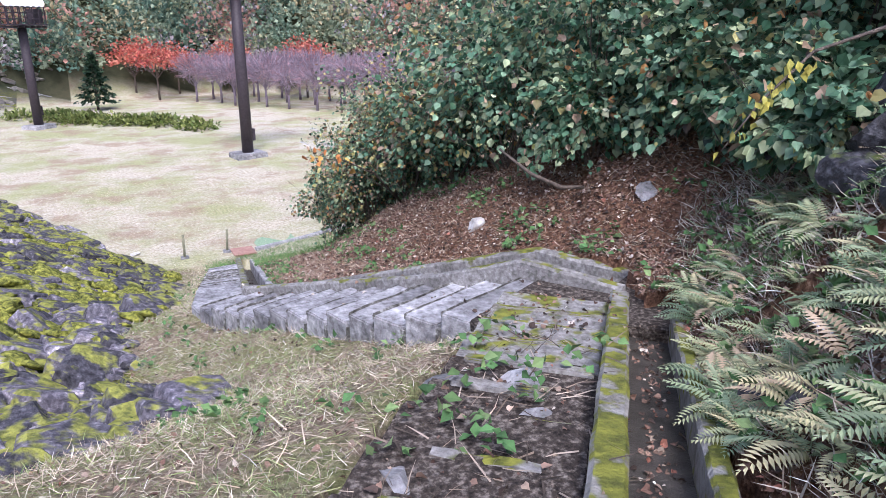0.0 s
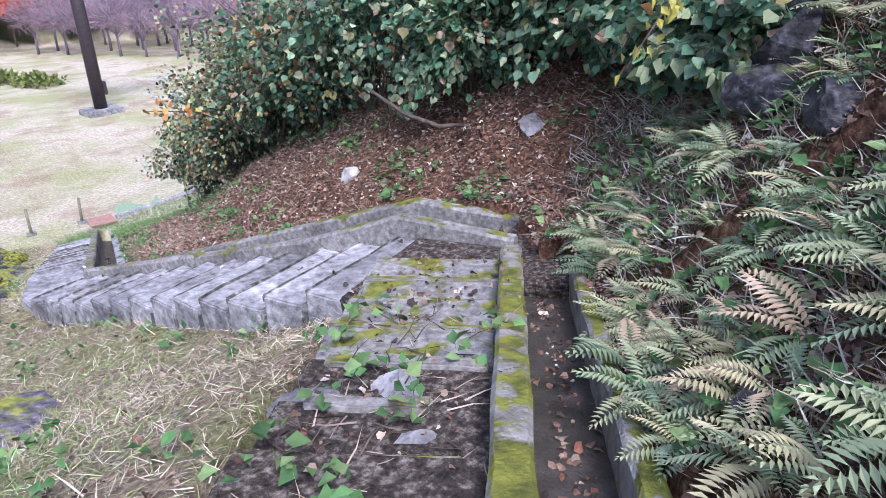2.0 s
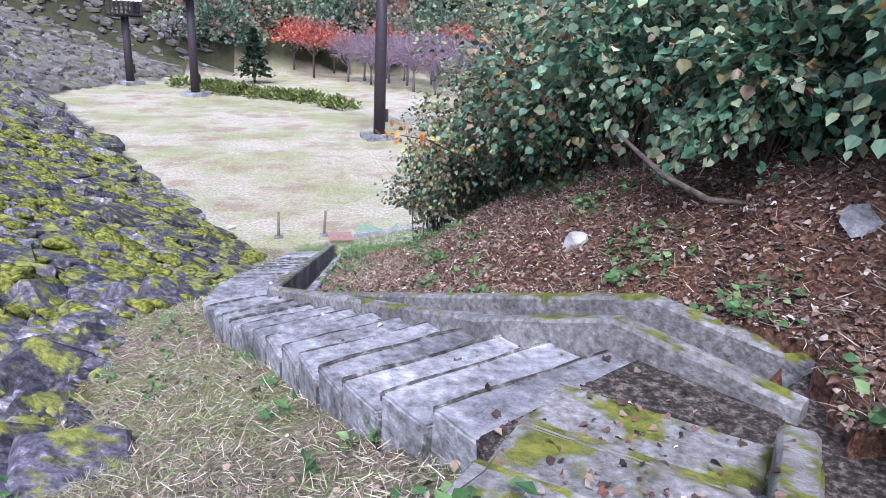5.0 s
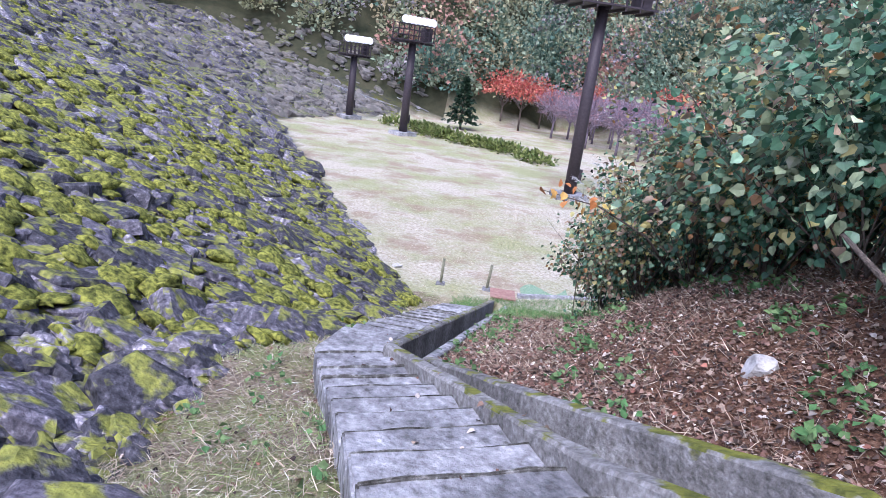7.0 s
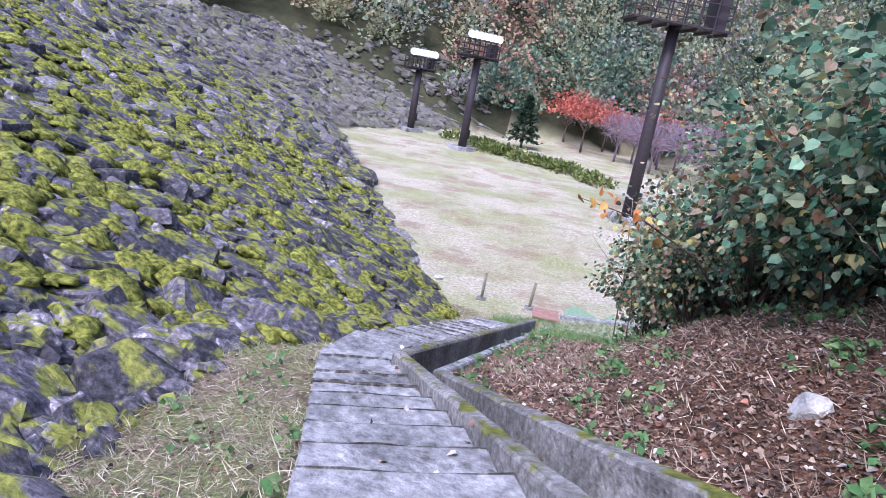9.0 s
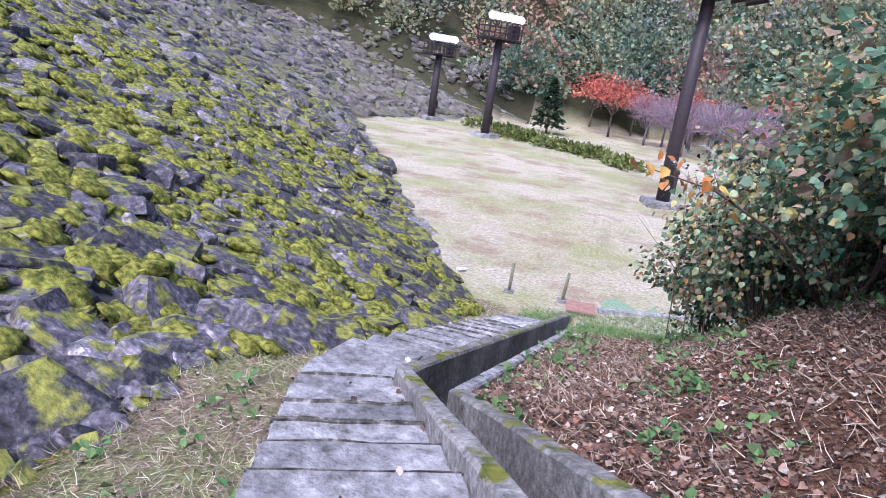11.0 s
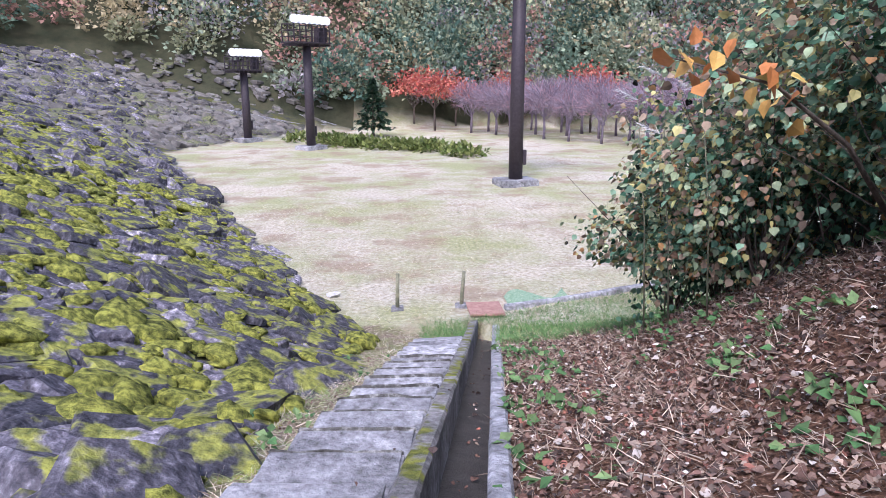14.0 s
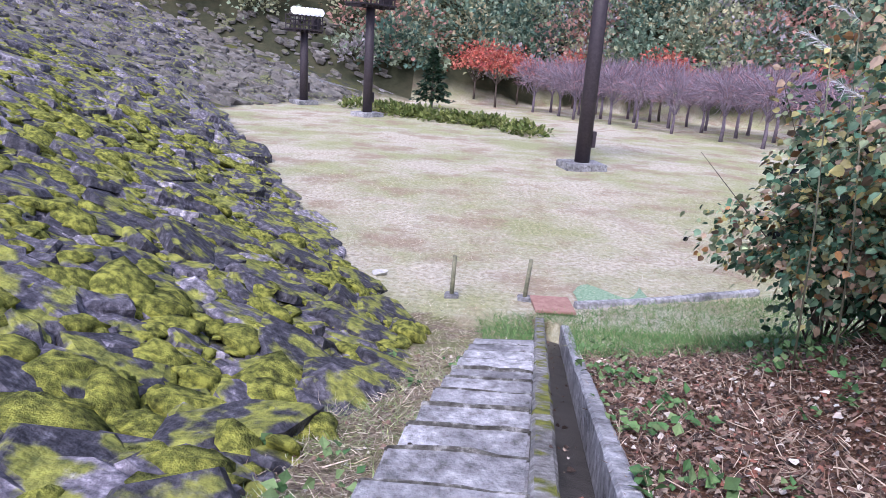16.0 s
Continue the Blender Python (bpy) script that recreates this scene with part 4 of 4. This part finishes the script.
TAN = [(0.6, 0.51, 0.4), (0.8, 0.72, 0.58), (0.32, 0.24, 0.17), (0.28, 0.36, 0.13), (0.42, 0.47, 0.22)]
strewn("leaf_litter", "brown and rust fallen leaves covering the bank", "leaves", 95000, (0, 9), (-10, 10.5), lambda x, y, off, hill, rub: (off > 0.4) & (rub < 0) & (hill < 3.2), fallen)
strewn("litter_stalks", "pale dead stalks among the fallen leaves", "stalks", 42000, (0, 9), (-11, 10.5), lambda x, y, off, hill, rub: (off > 0.4) & (rub < 0), blades([(0.4, 0.3, 0.22), (0.6, 0.5, 0.39), (0.2, 0.13, 0.09)], [1, 1.3, 1.2], 0.06, 0.22, 1.9))
strewn("bank_herbs", "low green herbs on the leafy bank", "herbs", 2600, (0, 10), (-14, 11), lambda x, y, off, hill, rub: (off > 0.45) & (rub < 0) & (np.sin(2.1 * x + 1.3 * y) * np.sin(1.9 * y - x) > 0.15), herb, 0.0)
strewn("fern_bank_cover", "tangled herbs and dead stems under the ferns", "undergrowth", 3400, (-5, 7), (-17, -5.5), lambda x, y, off, hill, rub: (hill > 0.03), herb, 0.0)
strewn("bank_stalks", "dry stems hanging over the bank", "stalks", 90000, (-6, 7), (-17, -5), lambda x, y, off, hill, rub: (off > 0.5) & (hill > 0.0), blades([(0.64, 0.56, 0.47), (0.8, 0.74, 0.65), (0.3, 0.24, 0.18), (0.42, 0.52, 0.32)], [1.5, 1.1, 0.8, 1.1], 0.09, 0.28, 1.0))
strewn("dry_grass", "matted straw-coloured and green grass", "grass", 150000, (-7, 1.5), (-15, 11), lambda x, y, off, hill, rub: (off < -0.3) & (rub < 0.12), blades(TAN, [1.6, 2, 1.8, 1, 1], 0.04, 0.15, 1.5))
strewn("straw_tufts", "long bleached straw lying in the grass", "straw", 7000, (-7, 1.5), (-15, 11), lambda x, y, off, hill, rub: (off < -0.3) & (rub < 0.12) & (np.sin(2.6 * x + 1.1 * y) * np.sin(2.2 * y - 0.8 * x) > 0.0), blades([(0.72, 0.63, 0.5), (0.55, 0.45, 0.33), (0.3, 0.38, 0.15)], [1.4, 1, 0.8], 0.1, 0.26, 1.4))
strewn("green_tufts", "fresh green grass patches on the slope", "grass", 60000, (-7, 1.5), (-15, 9), lambda x, y, off, hill, rub: (off < -0.5) & (rub < 0.05) & (np.sin(1.7 * x + 0.9 * y + 1) * np.sin(1.5 * y - 0.7 * x) > 0.22), blades([(0.22, 0.36, 0.12), (0.34, 0.46, 0.2), (0.46, 0.5, 0.26)], [1, 1, 0.7], 0.05, 0.14, 0.9))
strewn("slope_leaves", "scattered fallen leaves in the grass", "leaves", 5000, (-7, 1.5), (-15, 11), lambda x, y, off, hill, rub: (off < -0.3) & (rub < 0.1), fallen)
strewn("toe_herbs", "small herbs along the stair edge", "herbs", 420, (-5, 1), (-14, 11), lambda x, y, off, hill, rub: (off < -0.4) & (rub < 0.15) & (np.sin(2.3 * x + y) > 0.2), herb, 0.0)
strewn("green_grass", "fresh green grass by the drain mouth", "grass", 34000, (0.4, 9), (9.5, 16.4), lambda x, y, off, hill, rub: (rub < 0) & (y < 14.5 + 0.33 * (x - 2.5)) & (hill < 0.5), blades([(0.13, 0.27, 0.08), (0.2, 0.34, 0.12), (0.36, 0.38, 0.18)], [1.5, 1.2, 0.4], 0.08, 0.22, 0.6))
strewn("field_grass", "short pale mown grass on the field", "grass", 50000, (-6, 12), (11.5, 30), lambda x, y, off, hill, rub: (rub < 0) & (hill < 0.05), blades([(0.62, 0.56, 0.40), (0.7, 0.65, 0.5), (0.4, 0.4, 0.2), (0.45, 0.33, 0.22)], [2, 1.6, 0.8, 0.5], 0.07, 0.17, 1.3), 0.0)

# leaves lying on steps and in the drain
at = []
for line, wid, lo in ((MID_A, 0.5, 160), (MID_B, 0.5, 110), (MID_C[:2], 0.35, 18)):
    for _ in range(lo):
        t = rng.uniform(0.25 if line is MID_A else 0.0, 1.0) ** (0.5 if line is MID_A else 2.2)
        x, y = on_line(line, t)
        at.append((x + rng.normal(0, wid), y + rng.normal(0, 0.3)))
dg = bpy.context.evaluated_depsgraph_get()
hits = []
for x, y in at:
    ok, loc, nrm, *_ = scene.ray_cast(dg, Vector((x, y, 12)), Vector((0, 0, -1)))
    if ok and nrm.z > 0.5:
        hits.append((loc.x, loc.y, loc.z + 0.012))
def dropped(n, line, lo, hi, side, wide):
    """Points on whatever lies under a line shifted sideways, each with its height."""
    out = []
    for _ in range(n):
        (ax, ay), (bx, by) = on_line(line, 0.0), on_line(line, 1.0)
        x, y = on_line(line, rng.uniform(lo, hi))
        k = math.hypot(bx - ax, by - ay)
        w = side + rng.normal(0, wide)
        ok, loc, nrm, *_ = scene.ray_cast(dg, Vector((x + (by - ay) / k * w, y - (bx - ax) / k * w, 6.0 if y > 0 else 7.9)), Vector((0, 0, -1)))
        if ok and nrm.z > 0.4:
            out.append((loc.x, loc.y, loc.z + 0.01))
    return np.array(out)


hits += [tuple(p) for p in dropped(420, KERB_A, 0.3, 1.0, 0.42, 0.07)] + [tuple(p) for p in dropped(260, MID_A, 0.25, 0.85, 0.0, 0.32)]
hits += [tuple(p) for p in dropped(60, KERB_C, 0.0, 1.0, 0.36, 0.06)] + [tuple(p) for p in dropped(120, MID_A, 0.86, 1.0, 0.1, 0.35)]
hv, hf, ht = herb(dropped(34, MID_A, 0.3, 0.9, -0.05, 0.36))
thing("step_herbs", "small green herbs rooted in the soil on the steps", "herbs", kind="stuff", mesh=mesh_of("step_herbs", hv, hf, straw, ht))
cv, cf, ct = blades([(0.3, 0.24, 0.19), (0.1, 0.08, 0.065), (0.5, 0.42, 0.34)], [1, 1.6, 0.6], 0.06, 0.3, 3.0)(dropped(700, MID_A, 0.25, 0.88, 0.0, 0.36))
thing("step_twigs", "dead twigs and stalks strewn over the soil", "twigs", kind="stuff", mesh=mesh_of("step_twigs", cv, cf, straw, ct))
v, f, t = fallen(np.array(hits))
thing("step_leaves", "fallen leaves lying on the steps", "leaves", kind="stuff", mesh=mesh_of("step_leaves", v, f, straw, t))

# moss cushions along the foot of the facing
def cushion(seed):
    """A soft low mound with a lumpy outline; vertices and triangles."""
    bm = bmesh.new()
    bmesh.ops.create_icosphere(bm, subdivisions=2, radius=1.0)
    for v in bm.verts:
        p = v.co.copy()
        v.co *= 1 + 0.5 * noise.noise(p * 1.4 + Vector((seed, 0, 0))) + 0.34 * noise.noise(p * 3.6 + Vector((0, seed, 0))) + 0.2 * noise.noise(p * 8.0)
        v.co.z = v.co.z * 0.45 if v.co.z > 0 else v.co.z * 0.25
    vs = np.array([v.co[:] for v in bm.verts])
    fs = np.array([[v.index for v in f.verts] for f in bm.faces])
    bm.free()
    return vs, fs


VS, FS, TS, cnt = [], [], [], 0
low = [cushion(3.7 * k) for k in range(8)]
spread(2200, (-20, 6), (-2.5, 5.0), 0.07, 0.2, 1, 0.05)
spread(1100, (-12, 20), (0.5, 11.0), 0.12, 0.28, 1, 0.09)
spread(2600, (-12, 48), (3.0, 24.0), 0.16, 0.34, 1, 0.1)
moss_mat = material("moss_cushion", [(0.34, (0.035, 0.042, 0.01)), (0.48, (0.17, 0.185, 0.035)), (0.62, (0.42, 0.43, 0.08))], 9.0, 14.0, bump=1.0, bump_scale=60, rough=1.0)
thing("moss_cushions", "bright yellow-green moss cushions over the stones", "moss", kind="stuff", mesh=mesh_of("moss_cushions", np.concatenate(VS), np.concatenate(FS), moss_mat, smooth=True))

# ---- field planting ----
JUN = [(0.16, 0.22, 0.06), (0.25, 0.30, 0.09), (0.34, 0.38, 0.13)]
for k in range(15):
    t = k / 14
    jx, jy = -6.6 + 12.6 * t + rng.normal(0, 0.4), 63.5 - 12.4 * t + rng.normal(0, 0.8)
    ob = thing("low_juniper", "low spreading bright green juniper", "shrub", (jx, jy, zat(jx, jy)), group="juniper bed on the field")
    leafy("foliage", leaf_cloud(330, (0, 0, 0.2), (1.3, 1.5, 0.6), (0.25, 0.5), JUN, [1, 1.2, 0.8], 0.5, -0.6, -0.3, 0.2, k), ob)

pine = thing("young_pine", "small dark green conical pine on the field", "pine tree", (-0.9, 69.0, zat(-0.9, 69.0)))
part("trunk", tube("trunk", [(0, 0, -0.1), (0, 0, 5.6)], [0.14, 0.02], bark, 8), pine)
nn = 1500
h_ = rng.uniform(0.08, 1, nn) ** 1.2
a_ = rng.uniform(0, 6.28, nn)
r_ = (1 - h_) * 2.1 * rng.uniform(0.4, 1.1, nn) * (0.75 + 0.25 * np.sin(h_ * 40))
at_ = np.c_[np.cos(a_) * r_, np.sin(a_) * r_, 0.5 + h_ * 5.2]
leafy("needles", scatter(LEAF_V, LEAF_F, at_, frames_of(np.c_[np.cos(a_), np.sin(a_), rng.normal(-0.1, 0.3, nn)], rng.normal(0, 0.6, nn)), rng.uniform(0.25, 0.5, nn), pick([(0.02, 0.05, 0.03), (0.04, 0.08, 0.04)], [1, 1], nn)), pine)


def orchard_tree(name, label, h, crown, palette, weights, count, sizes, blade=False, seed=0):
    ob = thing(name, label, "tree", group="orchard rows by the field")
    part("trunk", tube("trunk", [(0, 0, -0.2), (0.05, 0, h * 0.2), (0, 0.05, h * 0.42)], [0.16, 0.13, 0.1], grey_bark if blade else bark, 8), ob)
    tops = [(math.cos(a) * crown * 0.75, math.sin(a) * crown * 0.75, h * rng.uniform(0.7, 0.98)) for a in np.linspace(0, 5.6, 9)]
    for top in tops:
        part("limb", stems("limb", (0, 0.03, h * 0.36), [top], 0.055, grey_bark if blade else bark), ob)
    c, rr = (0, 0, h * 0.73), (crown, crown, h * 0.28)
    if blade:
        d = rng.normal(0, 1, (count, 3))
        d /= np.linalg.norm(d, axis=1, keepdims=True)
        at = np.array(c) + d * np.array(rr) * rng.uniform(0.25, 1.0, (count, 1))
        arr = scatter(BLADE_V * np.array([0.9, 1, 1]), BLADE_F, at, frames_of(d + rng.normal(0, 0.4, (count, 3)) + np.array([0, 0, 0.5]), rng.uniform(0, 6, count)), rng.uniform(*sizes, count), pick(palette, weights, count))
        leafy("twig_mass", arr, ob, "fine violet-grey twigs")
    else:
        leafy("crown", leaf_cloud(count, c, rr, sizes, palette, weights, 0.3, 0.2, -0.6, 0.25, seed), ob)
    return ob


bare = [orchard_tree("bare_tree", "leafless cherry tree with fine violet-grey twigs", 5.2, 2.5, [(0.32, 0.26, 0.32), (0.42, 0.35, 0.42), (0.5, 0.3, 0.33)], [1, 1, 0.5], 900, (0.5, 1.1), True, k) for k in range(3)]
red = [orchard_tree("red_maple", "small maple in vivid orange-red leaf", 6.6, 3.1, [(0.66, 0.17, 0.12), (0.8, 0.32, 0.22), (0.5, 0.12, 0.11)], [1.2, 1, 0.8], 1300, (0.22, 0.45), False, k) for k in range(2)]
spots = [(6.0, 77.0, 1), (3.9, 82.0, 1), (9.0, 82.5, 1), (22.5, 72.0, 1), (33.0, 62.0, 1), (15.5, 82.0, 1)]
for i in range(12):
    for j in range(3):
        spots.append((9.2 + i * 2.1 + j * 2.8 + rng.normal(0, 0.4), 73.0 - i * 2.95 + j * 3.0 + rng.normal(0, 0.6), 0))
used = [0, 0]
for x, y, kind_ in spots:
    src = (red if kind_ else bare)
    ob = src[used[kind_] % len(src)]
    m = pose(x, y, zat(x, y), 0, 0, rng.uniform(0, 360))
    if used[kind_] < len(src):
        ob.matrix_world = m
    else:
        c = copy_thing(ob, m)
        c.scale = [rng.uniform(0.85, 1.12)] * 3
    used[kind_] += 1

# ---- the wooded hillside ----
# Crown colours lifted and turned bluish, with the distance haze mixed in.
HAZED_PAL = [(0.12, 0.21, 0.16), (0.23, 0.34, 0.24), (0.36, 0.44, 0.3), (0.53, 0.55, 0.34), (0.68, 0.58, 0.36), (0.62, 0.36, 0.29), (0.5, 0.46, 0.48)]
nt = 1900
u_, w_ = rng.uniform(-70, 150, nt), rng.uniform(0, 1, nt) ** 1.3 * 100 + 0.5
tx_, ty_ = FAR_P[0] + FAR_N[1] * u_ + FAR_N[0] * w_, FAR_P[1] - FAR_N[0] * u_ + FAR_N[1] * w_
more = rng.uniform(0, 1, (900, 2))
tx_ = np.r_[tx_, 4 + 62 * more[:, 0] + 40 * more[:, 1]]
ty_ = np.r_[ty_, 92 - 45 * more[:, 0] + 52 * more[:, 1]]
tz_, _o, _h, rub_, far_, _p = terrain(tx_, ty_)
ok = (far_ > 0.3) & (far_ >= tz_ - 6.5)
p1_, p2_, p3_ = planes(tx_, ty_)
dam_ = np.maximum(p1_, p2_)
ok &= np.minimum(dam_, CREST) < far_ - 0.4
ok |= (dam_ > CREST + 0.8) & (p2_ > CREST + 0.4)
tx_, ty_, tz_ = tx_[ok], ty_[ok], tz_[ok]
VS, FS, TS, cnt = [], [], [], 0
wts = np.array([1.8, 2.2, 2.2, 1.8, 1.3, 1.2, 1.3])
for k in range(len(tx_)):
    r = rng.uniform(1.9, 4.2)
    base = np.array(HAZED_PAL)[rng.choice(7, p=wts / wts.sum())]
    v, f, t = leaf_cloud(260, (tx_[k], ty_[k], tz_[k] + r * 1.1), (r, r, r * rng.uniform(0.9, 1.5)), (0.35, 0.75), [base * 0.94, base * 1.06], [1, 1], 0.72, -0.3, -0.35, 0.24, k, False, 0.08, True)
    VS.append(v), FS.append(f + cnt), TS.append(t)
    cnt += len(v)
thing("hillside_wood", "mixed autumn woodland covering the far hillside", "woodland", kind="stuff", mesh=mesh_of("hillside_wood", np.concatenate(VS), np.concatenate(FS), canopy, np.concatenate(TS)))

for k, (qx, qy, qz) in enumerate(((3.1, 7.3, 5.3), (3.3, 7.0, 4.9), (3.6, 7.8, 5.6), (3.4, 6.2, 5.4))):
    ob = thing("grass_plume", "white feathery plume of tall autumn grass", "grass plume", group="plumes by the shrubs")
    gz = zat(qx, qy)
    part("stalk", tube("stalk", [(qx, qy, gz), (qx - 0.1, qy, (gz + qz) / 2), (qx - 0.3, qy, qz)], [0.012, 0.01, 0.006], post_wood, 5), ob)
    a2 = np.array([(qx - 0.3 - 0.25 * t, qy, qz + 0.12 * t) for t in np.linspace(0, 1, 60)])
    part("plume", mesh_of("plume", *(lambda r: (r[0], r[1], straw, r[2]))(scatter(BLADE_V, BLADE_F, a2, frames_of(np.array([-1.0, 0, 0.3]) + rng.normal(0, 0.5, (60, 3)), rng.uniform(0, 6, 60)), rng.uniform(0.06, 0.14, 60), np.full((60, 3), 0.8)))), ob, "white plume")
